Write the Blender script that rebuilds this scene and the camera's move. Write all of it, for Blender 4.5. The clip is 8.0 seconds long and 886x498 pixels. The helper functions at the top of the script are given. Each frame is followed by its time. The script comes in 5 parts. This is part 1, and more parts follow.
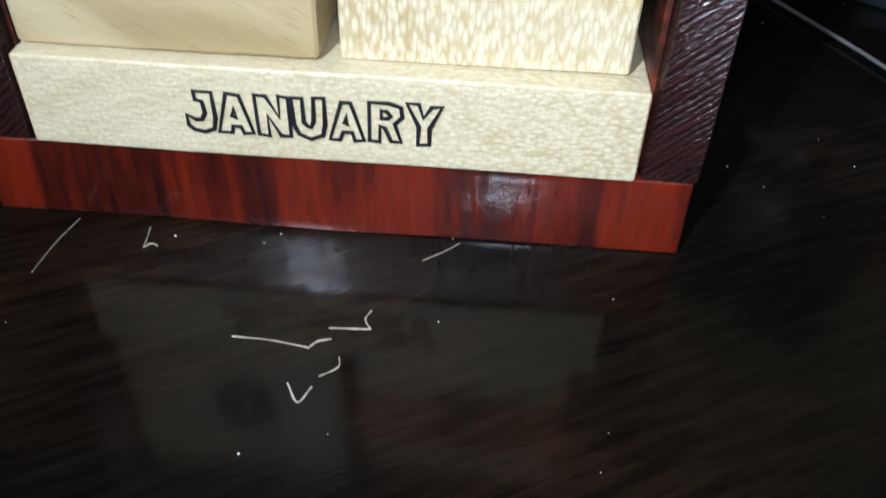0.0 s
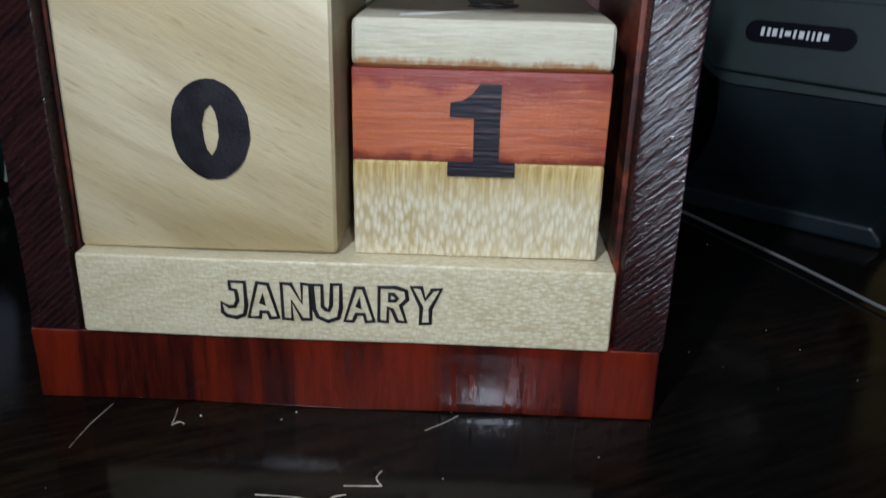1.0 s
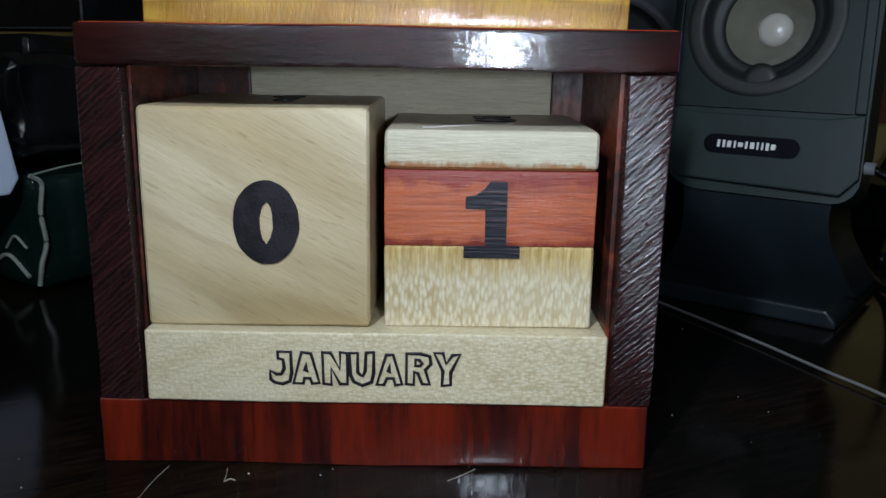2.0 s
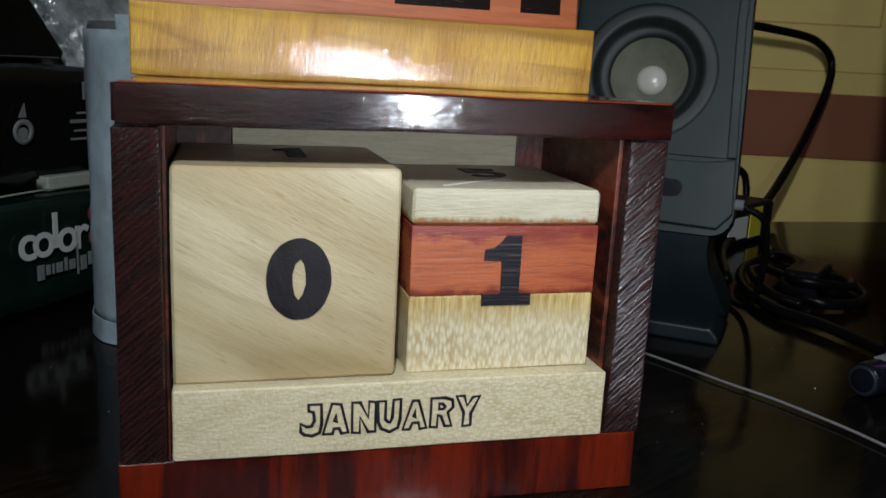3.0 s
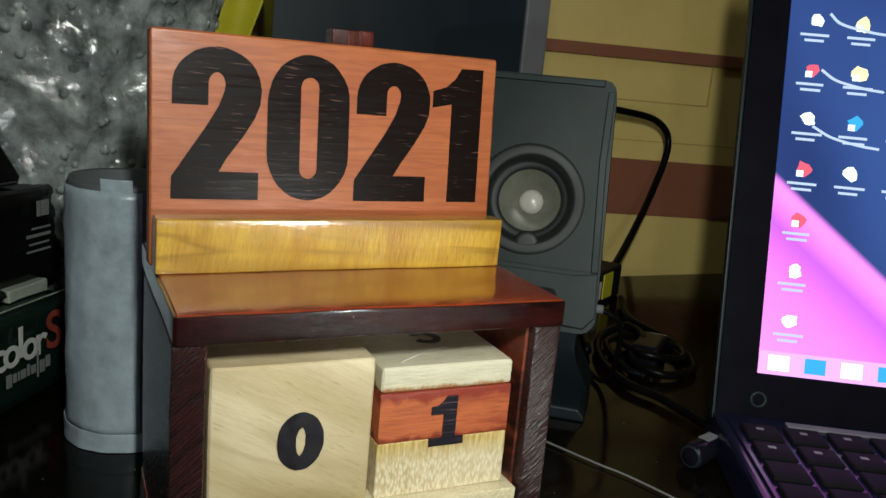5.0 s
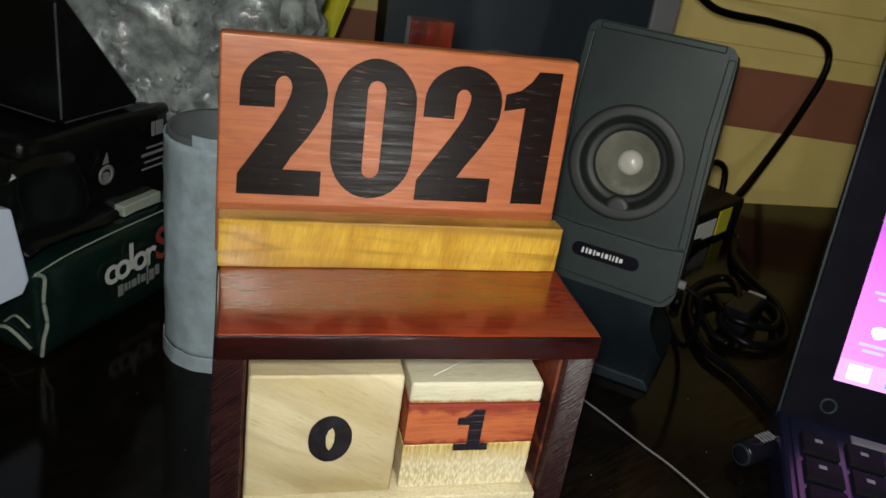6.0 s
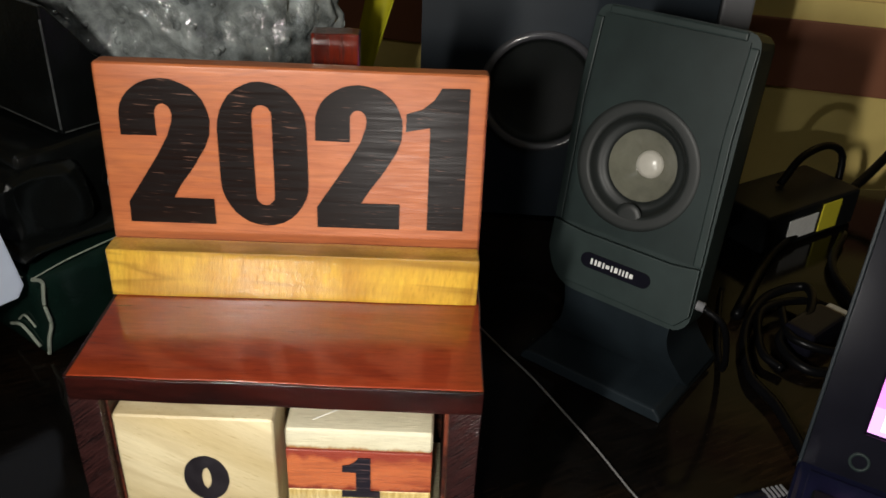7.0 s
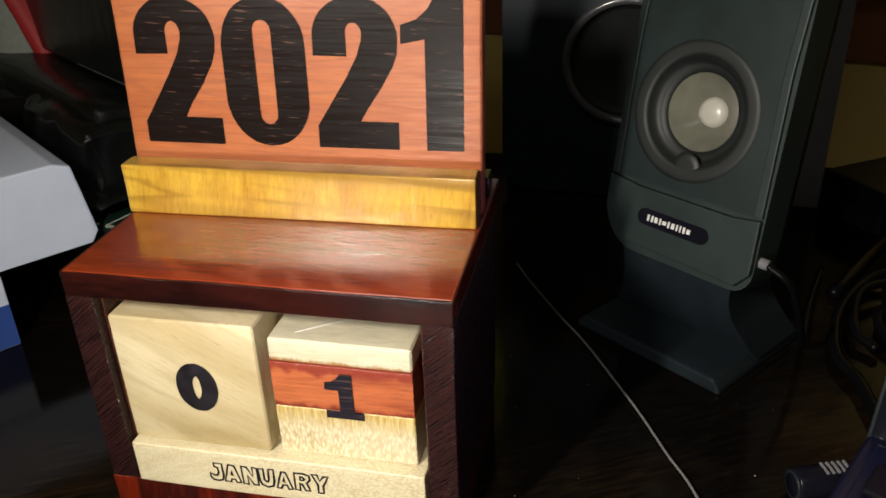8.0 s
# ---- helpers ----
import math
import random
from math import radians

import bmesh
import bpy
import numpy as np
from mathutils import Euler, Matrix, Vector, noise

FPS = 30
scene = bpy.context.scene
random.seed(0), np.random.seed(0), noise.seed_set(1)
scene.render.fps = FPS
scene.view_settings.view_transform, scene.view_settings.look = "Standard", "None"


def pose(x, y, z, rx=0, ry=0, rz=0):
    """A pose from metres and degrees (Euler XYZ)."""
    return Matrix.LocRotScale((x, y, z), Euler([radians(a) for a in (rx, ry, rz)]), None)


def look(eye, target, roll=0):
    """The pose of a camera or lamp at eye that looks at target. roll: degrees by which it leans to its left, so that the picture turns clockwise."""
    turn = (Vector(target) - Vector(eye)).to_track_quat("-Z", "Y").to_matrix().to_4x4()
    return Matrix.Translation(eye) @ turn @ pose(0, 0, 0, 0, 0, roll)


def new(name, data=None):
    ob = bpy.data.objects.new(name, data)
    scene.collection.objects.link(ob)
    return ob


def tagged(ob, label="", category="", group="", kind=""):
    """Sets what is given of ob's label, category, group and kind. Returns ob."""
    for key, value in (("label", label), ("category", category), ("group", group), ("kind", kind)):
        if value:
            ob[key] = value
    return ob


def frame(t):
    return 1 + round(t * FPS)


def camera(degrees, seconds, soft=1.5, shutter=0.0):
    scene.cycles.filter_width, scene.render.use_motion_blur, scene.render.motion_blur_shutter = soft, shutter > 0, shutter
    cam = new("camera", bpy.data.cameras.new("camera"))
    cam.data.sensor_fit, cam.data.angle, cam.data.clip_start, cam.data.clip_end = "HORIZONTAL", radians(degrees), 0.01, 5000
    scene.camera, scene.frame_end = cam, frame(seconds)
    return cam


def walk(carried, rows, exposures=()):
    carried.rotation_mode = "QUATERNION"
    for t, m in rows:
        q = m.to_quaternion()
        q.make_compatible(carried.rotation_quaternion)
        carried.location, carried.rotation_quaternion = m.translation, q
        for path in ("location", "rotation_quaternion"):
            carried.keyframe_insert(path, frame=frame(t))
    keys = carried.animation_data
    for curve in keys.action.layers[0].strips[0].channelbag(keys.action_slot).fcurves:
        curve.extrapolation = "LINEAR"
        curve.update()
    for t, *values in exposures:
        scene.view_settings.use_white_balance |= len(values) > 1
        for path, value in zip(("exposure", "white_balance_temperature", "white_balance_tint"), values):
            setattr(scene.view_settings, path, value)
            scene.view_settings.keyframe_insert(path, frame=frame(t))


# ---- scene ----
cam = camera(56.0, 8.0, soft=1.5, shutter=0.25)
PATH = [
    (0, (0.027, -0.124, 0.102), (-0.051, 1.403, -1.188), 2.2),
    (0.5, (0.022, -0.135, 0.105), (-0.018, 1.563, -0.951), 1.9),
    (1, (0.024, -0.153, 0.099), (-0.027, 1.703, -0.644), 1.5),
    (1.5, (0.023, -0.172, 0.1), (-0.038, 1.753, -0.44), 1.5),
    (1.7, (0.022, -0.18, 0.099), (-0.04, 1.758, -0.393), 1.2),
    (2.8, (-0.029, -0.189, 0.107), (0.384, 1.717, -0.336), 2.4),
    (3, (-0.043, -0.189, 0.11), (0.47, 1.697, -0.316), 3.0),
    (3.5, (-0.08, -0.192, 0.115), (0.669, 1.624, -0.26), 4.3),
    (4, (-0.093, -0.2, 0.149), (0.751, 1.573, -0.229), 4.7),
    (4.2, (-0.091, -0.21, 0.161), (0.751, 1.566, -0.205), 4.6),
    (5.3, (-0.096, -0.238, 0.201), (0.738, 1.506, -0.311), 6.0),
    (5.5, (-0.087, -0.227, 0.233), (0.683, 1.508, -0.397), 7.1),
    (6, (-0.062, -0.229, 0.248), (0.437, 1.51, -0.603), 8.8),
    (6.5, (-0.027, -0.223, 0.266), (0.316, 1.519, -0.653), 7.6),
    (7, (0.049, -0.204, 0.271), (0.066, 1.532, -0.721), 2.7),
    (7.5, (0.105, -0.202, 0.255), (-0.151, 1.519, -0.732), -1.9),
    (8, (0.11, -0.207, 0.23), (-0.282, 1.528, -0.685), -2.1),
]
LIGHT = [(0, 0.3, 5250, 9), (0.5, -0.2, 5300, 10), (1.5, -0.65, 5200, 8), (3.0, -0.5, 5700, 7), (4.0, -0.42, 6300, 5), (5.5, -0.16, 6300, 1), (6.5, -0.1, 6650, 9), (7.0, 0.12, 6700, 9), (8, 0.3, 7000, 11)]
walk(cam, [(t, look(eye, target, roll)) for t, eye, target, roll in PATH], LIGHT)

# ---- world and lights ----
world = bpy.data.worlds.new("room_dark")
scene.world = world
world.use_nodes = True
world.node_tree.nodes["Background"].inputs["Color"].default_value = (0.5, 0.55, 0.65, 1)
world.node_tree.nodes["Background"].inputs["Strength"].default_value = 0.004

# the one carried torch that lights the desk, imitated by two fixed lamps, both always on: an added one low and near the
# calendar, one higher up and farther off
low = bpy.data.lights.new("phone_torch_low_extra", "AREA")
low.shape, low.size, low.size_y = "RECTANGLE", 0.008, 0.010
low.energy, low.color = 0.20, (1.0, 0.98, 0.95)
new("phone_torch_low_extra", low).matrix_world = pose(0.040, -0.170, 0.102, 88, 0, 0)
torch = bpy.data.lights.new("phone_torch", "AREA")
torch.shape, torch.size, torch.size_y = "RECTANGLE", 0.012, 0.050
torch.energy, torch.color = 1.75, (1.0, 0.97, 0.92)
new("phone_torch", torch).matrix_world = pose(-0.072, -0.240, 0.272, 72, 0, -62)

# an unseen dim lamp, added under the ceiling of the room as fill
lamp = bpy.data.lights.new("ceiling_fill_light", "AREA")
lamp.shape, lamp.size, lamp.size_y, lamp.energy, lamp.color = "RECTANGLE", 1.1, 0.12, 2.0, (0.92, 0.97, 1.0)
new("ceiling_fill_light", lamp).matrix_world = pose(-0.1, -1.0, 1.74)


# ---- materials ----
def material(name, rough=0.5, metal=0.0, spec=0.5):
    m = bpy.data.materials.new(name)
    m.use_nodes = True
    t = m.node_tree
    b = t.nodes["Principled BSDF"]
    b.inputs["Roughness"].default_value = rough
    b.inputs["Metallic"].default_value = metal
    b.inputs["Specular IOR Level"].default_value = spec
    return m, t, b


def coords(t, scale=(1, 1, 1), turn=(0, 0, 0)):
    c = t.nodes.new("ShaderNodeTexCoord")
    mp = t.nodes.new("ShaderNodeMapping")
    mp.vector_type = "TEXTURE"
    mp.inputs["Scale"].default_value = [1 / a for a in scale]
    mp.inputs["Rotation"].default_value = [radians(a) for a in turn]
    t.links.new(c.outputs["Object"], mp.inputs["Vector"])
    return mp.outputs["Vector"]


def noisy(t, vec, scale, detail=5.0, rough=0.6, distort=0.0):
    n = t.nodes.new("ShaderNodeTexNoise")
    n.inputs["Scale"].default_value = scale
    n.inputs["Detail"].default_value = detail
    n.inputs["Roughness"].default_value = rough
    n.inputs["Distortion"].default_value = distort
    t.links.new(vec, n.inputs["Vector"])
    return n.outputs["Fac"]


def ramp(t, fac, stops):
    r = t.nodes.new("ShaderNodeValToRGB")
    e = r.color_ramp.elements
    while len(e) < len(stops):
        e.new(0.5)
    for el, (p, c) in zip(e, stops):
        el.position = p
        el.color = (*c, 1) if len(c) == 3 else c
    t.links.new(fac, r.inputs["Fac"])
    return r.outputs["Color"]


def mixed(t, fac, a, b, mode="MIX"):
    n = t.nodes.new("ShaderNodeMix")
    n.data_type, n.blend_type = "RGBA", mode
    for sock, v in ((n.inputs[0], fac), (n.inputs[6], a), (n.inputs[7], b)):
        if isinstance(v, (int, float)):
            sock.default_value = v
        elif isinstance(v, tuple):
            sock.default_value = (*v, 1)
        else:
            t.links.new(v, sock)
    return n.outputs[2]


def bumped(t, b, height, strength, distance=0.001):
    n = t.nodes.new("ShaderNodeBump")
    n.inputs["Strength"].default_value = strength
    n.inputs["Distance"].default_value = distance
    t.links.new(height, n.inputs["Height"])
    t.links.new(n.outputs["Normal"], b.inputs["Normal"])
    return n


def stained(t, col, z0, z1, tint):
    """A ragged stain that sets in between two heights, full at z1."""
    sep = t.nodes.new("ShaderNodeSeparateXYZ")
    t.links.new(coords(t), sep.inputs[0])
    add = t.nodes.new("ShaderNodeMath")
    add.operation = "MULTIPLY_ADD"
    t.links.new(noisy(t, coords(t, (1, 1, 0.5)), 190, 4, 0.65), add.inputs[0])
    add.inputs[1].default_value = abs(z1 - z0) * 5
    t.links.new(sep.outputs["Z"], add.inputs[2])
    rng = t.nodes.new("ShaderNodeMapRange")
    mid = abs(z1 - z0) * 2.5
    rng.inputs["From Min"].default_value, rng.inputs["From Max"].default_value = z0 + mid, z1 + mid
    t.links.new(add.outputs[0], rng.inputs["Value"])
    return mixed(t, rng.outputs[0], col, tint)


def wood(name, light, dark, stretch, turn=(0, 0, 0), rough=0.45, grain=900.0, stain=(0.4, 0.62), bump=0.25,
         spec=0.5, coat=0.0, contrast=(0.35, 0.68), broad=60.0, fine_mix=0.42, band=None, band_run=(0.35, 32, 42), lumps=(0.4, 0.0004, 420), zones=(), veins=None):
    """Wood with long fibres, broad figure and pores; stretch is the squeeze of the fibres along each axis."""
    m, t, b = material(name, rough, 0.0, spec)
    v = coords(t, stretch, turn)
    fine = noisy(t, v, grain, 6, 0.7)
    wide = noisy(t, v, broad, 3, 0.55, 0.6)
    base = ramp(t, wide, [(stain[0], light), (stain[1], dark)])
    pores = ramp(t, fine, [(contrast[0], tuple(c * 0.55 for c in dark)), (contrast[1], light)])
    col = mixed(t, fine_mix, base, pores)
    if band:
        # one broad slanting stain across the piece
        big = noisy(t, coords(t, (band_run[0], 1, 1), (0, band_run[1], 0)), band_run[2], 2, 0.45, 0.3)
        col = mixed(t, ramp(t, big, [(0.44, (0, 0, 0)), (0.60, (0.8, 0.8, 0.8))]), col, band)
    if veins:
        # thin dark grain lines that flow along the piece
        squeeze, slope, size, amount, tint = veins
        flow = noisy(t, coords(t, (squeeze, 1, 1), (0, slope, 0)), size, 3, 0.5, 0.4)
        line = ramp(t, flow, [(0.40, (0, 0, 0)), (0.425, (amount,) * 3), (0.46, (0, 0, 0)), (0.53, (0, 0, 0)), (0.55, (amount * 0.8,) * 3), (0.60, (0, 0, 0))])
        col = mixed(t, line, col, tint)
    pits = ramp(t, noisy(t, coords(t, stretch, turn), grain * 1.7, 3, 0.55), [(0.60, (1, 1, 1)), (0.72, (0.74, 0.70, 0.62))])
    col = mixed(t, 0.8, col, pits, "MULTIPLY")
    for z0, z1, tint in zones:
        col = stained(t, col, z0, z1, tint)
    spots = noisy(t, coords(t), 45.0, 4, 0.6)
    col = mixed(t, 0.25, col, ramp(t, spots, [(0.3, (0.6, 0.6, 0.6)), (0.7, (1, 1, 1))]), "MULTIPLY")
    t.links.new(col, b.inputs["Base Color"])
    rg = ramp(t, fine, [(0.3, (rough * 1.35,) * 3), (0.7, (rough * 0.7,) * 3)])
    t.links.new(rg, b.inputs["Roughness"])
    if coat:
        b.inputs["Coat Weight"].default_value = coat
        b.inputs["Coat Roughness"].default_value = 0.07
    bumped(t, b, fine, bump, 0.0006)
    if coat:
        # the varnish has brush marks of its own, shallower than the pores below it
        lump = t.nodes.new("ShaderNodeBump")
        lump.inputs["Strength"].default_value, lump.inputs["Distance"].default_value = lumps[0], lumps[1]
        t.links.new(noisy(t, coords(t, tuple(a ** 0.6 for a in stretch), turn), lumps[2], 5, 0.62), lump.inputs["Height"])
        t.links.new(lump.outputs["Normal"], b.inputs["Coat Normal"])
    return m


def plain(name, col, rough=0.5, metal=0.0, spec=0.5, vary=0.25, scale=120.0, bump=0.05, coat=0.0):
    m, t, b = material(name, rough, metal, spec)
    n = noisy(t, coords(t), scale, 5, 0.65)
    w = noisy(t, coords(t), scale * 0.12, 3, 0.5)
    c = ramp(t, n, [(0.3, tuple(x * (1 - vary) for x in col)), (0.7, tuple(min(1, x * (1 + vary)) for x in col))])
    c = mixed(t, 0.5, c, ramp(t, w, [(0.3, tuple(x * (1 - vary) for x in col)), (0.7, tuple(min(1, x * (1 + vary)) for x in col))]))
    t.links.new(c, b.inputs["Base Color"])
    t.links.new(ramp(t, w, [(0.3, (rough * 0.75,) * 3), (0.7, (min(1, rough * 1.25),) * 3)]), b.inputs["Roughness"])
    if coat:
        b.inputs["Coat Weight"].default_value = coat
        b.inputs["Coat Roughness"].default_value = 0.08
    bumped(t, b, n, bump, 0.0005)
    return m


def sawn(name, light, dark, tilt):
    """Rough-sawn dark wood: slanting saw marks that glitter under the varnish."""
    m, t, b = material(name, 0.32, 0.0, 0.6)
    v = coords(t, (1, 1, 1), (0, tilt, 0))
    w = t.nodes.new("ShaderNodeTexWave")
    w.wave_type, w.bands_direction = "BANDS", "Z"
    w.inputs["Scale"].default_value = 260.0
    w.inputs["Distortion"].default_value = 4.0
    w.inputs["Detail"].default_value = 3.0
    w.inputs["Detail Scale"].default_value = 2.5
    t.links.new(v, w.inputs["Vector"])
    n = noisy(t, coords(t, (0.09, 1, 1), (0, tilt, 0)), 1100, 4, 0.65)
    h = mixed(t, 0.86, w.outputs["Color"], n)
    t.links.new(ramp(t, h, [(0.32, dark), (0.75, light)]), b.inputs["Base Color"])
    t.links.new(ramp(t, n, [(0.35, (0.3,) * 3), (0.65, (0.12,) * 3)]), b.inputs["Roughness"])
    bumped(t, b, h, 0.75, 0.0009)
    return m


def emitter(name, col, strength):
    m, t, b = material(name, 0.2)
    b.inputs["Base Color"].default_value = (0.01, 0.01, 0.012, 1)
    b.inputs["Emission Color"].default_value = (*col, 1)
    b.inputs["Emission Strength"].default_value = strength
    return m


PALE = wood("pale_wood", (0.68, 0.58, 0.37), (0.52, 0.41, 0.22), (0.14, 1, 1), (0, 28, 0), 0.36, 620, (0.42, 0.70), 0.35, broad=48, fine_mix=0.15, band=(0.38, 0.29, 0.13), band_run=(0.22, 24, 26), veins=(0.16, 24, 22, 0.28, (0.30, 0.21, 0.09)))
def flecked(name, light, tan, squeeze, size, amount, zone=None, rough=0.34, fade=None):
    """Quarter-cut wood: close drop-shaped flecks in a tan ground, fibres and a golden zone."""
    m, t, b = material(name, rough, 0.0, 0.5)
    v = coords(t, squeeze)
    drop = t.nodes.new("ShaderNodeTexVoronoi")
    drop.inputs["Scale"].default_value = size
    t.links.new(v, drop.inputs["Vector"])
    wob = noisy(t, coords(t, (0.4, 1, 1), (0, 14, 0)), 90, 4, 0.65)
    ground = ramp(t, wob, [(0.35, tan), (0.66, tuple((a + c) / 2 for a, c in zip(light, tan)))])
    fl = ramp(t, drop.outputs["Distance"], [(0.30, (amount * 0.9,) * 3), (0.74, (0, 0, 0))])
    if fade:
        # the flecks thin out towards one end, where the cut follows the fibres
        at = t.nodes.new("ShaderNodeSeparateXYZ")
        t.links.new(coords(t), at.inputs[0])
        run = t.nodes.new("ShaderNodeMapRange")
        run.inputs["From Min"].default_value, run.inputs["From Max"].default_value = fade
        run.inputs["To Min"].default_value = 0.25
        t.links.new(at.outputs["X"], run.inputs["Value"])
        streak = ramp(t, noisy(t, coords(t, (0.12, 1, 1), (0, -24, 0)), 520, 4, 0.6), [(0.35, (0.25,) * 3), (0.65, (0.85,) * 3)])
        fl = mixed(t, run.outputs[0], streak, fl)
    col = mixed(t, fl, ground, light)
    fib = noisy(t, coords(t, (squeeze[0], squeeze[1], squeeze[2] * 0.3)), size * 2.2, 4, 0.6)
    col = mixed(t, 0.5, col, ramp(t, fib, [(0.35, (0.72, 0.68, 0.58)), (0.6, (1, 1, 1))]), "MULTIPLY")
    if zone:
        sep = t.nodes.new("ShaderNodeSeparateXYZ")
        c = t.nodes.new("ShaderNodeTexCoord")
        t.links.new(c.outputs["Object"], sep.inputs[0])
        add = t.nodes.new("ShaderNodeMath")
        add.operation = "MULTIPLY_ADD"
        t.links.new(noisy(t, coords(t, (1, 1, 0.2)), 260, 3, 0.6), add.inputs[0])
        add.inputs[1].default_value = 0.008
        t.links.new(sep.outputs["Z"], add.inputs[2])
        rng = t.nodes.new("ShaderNodeMapRange")
        rng.inputs["From Min"].default_value, rng.inputs["From Max"].default_value = zone[0], zone[1]
        t.links.new(add.outputs[0], rng.inputs["Value"])
        comb = ramp(t, noisy(t, coords(t, (1, 1, 0.05)), 1500, 3, 0.6), [(0.4, (0.40, 0.27, 0.08)), (0.6, (0.62, 0.48, 0.20))])
        col = mixed(t, rng.outputs[0], col, comb)
    t.links.new(col, b.inputs["Base Color"])
    bumped(t, b, mixed(t, 0.5, drop.outputs["Distance"], fib), 0.42, 0.0006)
    return m


PALE_MONTH = flecked("pale_wood_month", (0.74, 0.67, 0.47), (0.54, 0.45, 0.26), (0.55, 1, 1.1), 1250, 0.9, fade=(-0.030, 0.020))
FLECKED = flecked("flecked_wood", (0.76, 0.69, 0.50), (0.50, 0.39, 0.20), (1, 1, 0.36), 1150, 1.0, (0.0150, 0.0225))
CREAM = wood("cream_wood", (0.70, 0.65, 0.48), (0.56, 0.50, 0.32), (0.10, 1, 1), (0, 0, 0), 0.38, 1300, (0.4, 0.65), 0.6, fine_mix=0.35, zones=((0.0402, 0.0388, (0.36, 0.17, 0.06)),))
RED_STRIPE = wood("red_stripe_wood", (0.52, 0.145, 0.055), (0.24, 0.034, 0.022), (0.1, 1, 1), (0, 0, 0), 0.28, 900, (0.38, 0.60), 0.4, contrast=(0.34, 0.56), broad=85, fine_mix=0.4, zones=((0.0335, 0.0355, (0.26, 0.045, 0.028)), (0.0222, 0.0206, (0.20, 0.035, 0.02))))
RED_BAR = wood("red_bar_wood", (0.18, 0.017, 0.005), (0.016, 0.004, 0.004), (1, 1, 0.12), (0, 0, 0), 0.2, 620, (0.42, 0.62), 0.45, coat=1.0, broad=78, fine_mix=0.3, lumps=(0.26, 0.00035, 340))
TOP_RED = wood("varnished_top_wood", (0.33, 0.045, 0.013), (0.17, 0.020, 0.009), (0.15, 1, 1), (0, 0, 0), 0.17, 500, (0.35, 0.7), 0.2, coat=1.0, lumps=(0.18, 0.00025, 420))
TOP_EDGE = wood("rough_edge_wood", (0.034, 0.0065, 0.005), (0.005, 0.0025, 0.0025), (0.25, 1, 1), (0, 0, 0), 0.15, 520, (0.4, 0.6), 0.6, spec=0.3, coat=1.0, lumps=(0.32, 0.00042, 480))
POST = sawn("sawn_post_wood", (0.044, 0.015, 0.014), (0.004, 0.002, 0.0025), -42)
INNER_RED = wood("inner_red_wood", (0.19, 0.040, 0.018), (0.010, 0.004, 0.004), (1, 0.35, 0.7), (0, 0, 0), 0.4, 500, (0.46, 0.54), 0.3, broad=75)
GOLD = wood("golden_ledge_wood", (0.74, 0.46, 0.060), (0.50, 0.26, 0.028), (1, 1, 0.16), (0, 6, 0), 0.2, 800, (0.42, 0.64), 0.45, coat=1.0, broad=70, band=(0.34, 0.18, 0.03), band_run=(0.05, 3, 62), lumps=(0.40, 0.00040, 480), veins=(0.09, 4, 58, 0.5, (0.20, 0.095, 0.015)))
ORANGE = wood("orange_sign_wood", (0.52, 0.162, 0.056), (0.42, 0.105, 0.034), (0.08, 1, 1), (0, 0, 0), 0.42, 600, (0.4, 0.65), 0.2, veins=(0.06, 1, 120, 0.35, (0.22, 0.05, 0.02)))
INK = plain("black_ink", (0.009, 0.007, 0.010), 0.5, vary=0.4, scale=1500, bump=0.2)
def burnt_paint():
    """Dark brown-black paint in which the plane marks show as thin pale scratches."""
    m, t, b = material("burnt_paint", 0.42, 0.0, 0.18)
    fib = noisy(t, coords(t, (0.05, 1, 1)), 700, 4, 0.6)
    fine = noisy(t, coords(t, (0.05, 1, 1), (0, 3, 0)), 2300, 2, 0.5)
    col = ramp(t, fib, [(0.35, (0.005, 0.0025, 0.0022)), (0.7, (0.010, 0.0055, 0.0045))])
    col = mixed(t, ramp(t, fine, [(0.66, (0, 0, 0)), (0.72, (0.55, 0.55, 0.55))]), col, (0.20, 0.10, 0.07))
    t.links.new(col, b.inputs["Base Color"])
    t.links.new(ramp(t, fib, [(0.35, (0.46,) * 3), (0.65, (0.28,) * 3)]), b.inputs["Roughness"])
    bumped(t, b, fib, 0.12, 0.0006)
    return m


def worn_ink():
    """Blue-black stamping ink on grained wood, broken by thin streaks along the grain."""
    m, t, b = material("worn_ink", 0.45, 0.0, 0.45)
    fine = noisy(t, coords(t, (0.06, 1, 1)), 1500, 3, 0.6)
    col = ramp(t, fine, [(0.35, (0.005, 0.004, 0.008)), (0.58, (0.011, 0.009, 0.016)), (0.70, (0.09, 0.050, 0.050))])
    t.links.new(col, b.inputs["Base Color"])
    bumped(t, b, fine, 0.3, 0.0005)
    return m


BURNT = burnt_paint()
INK_WORN = worn_ink()


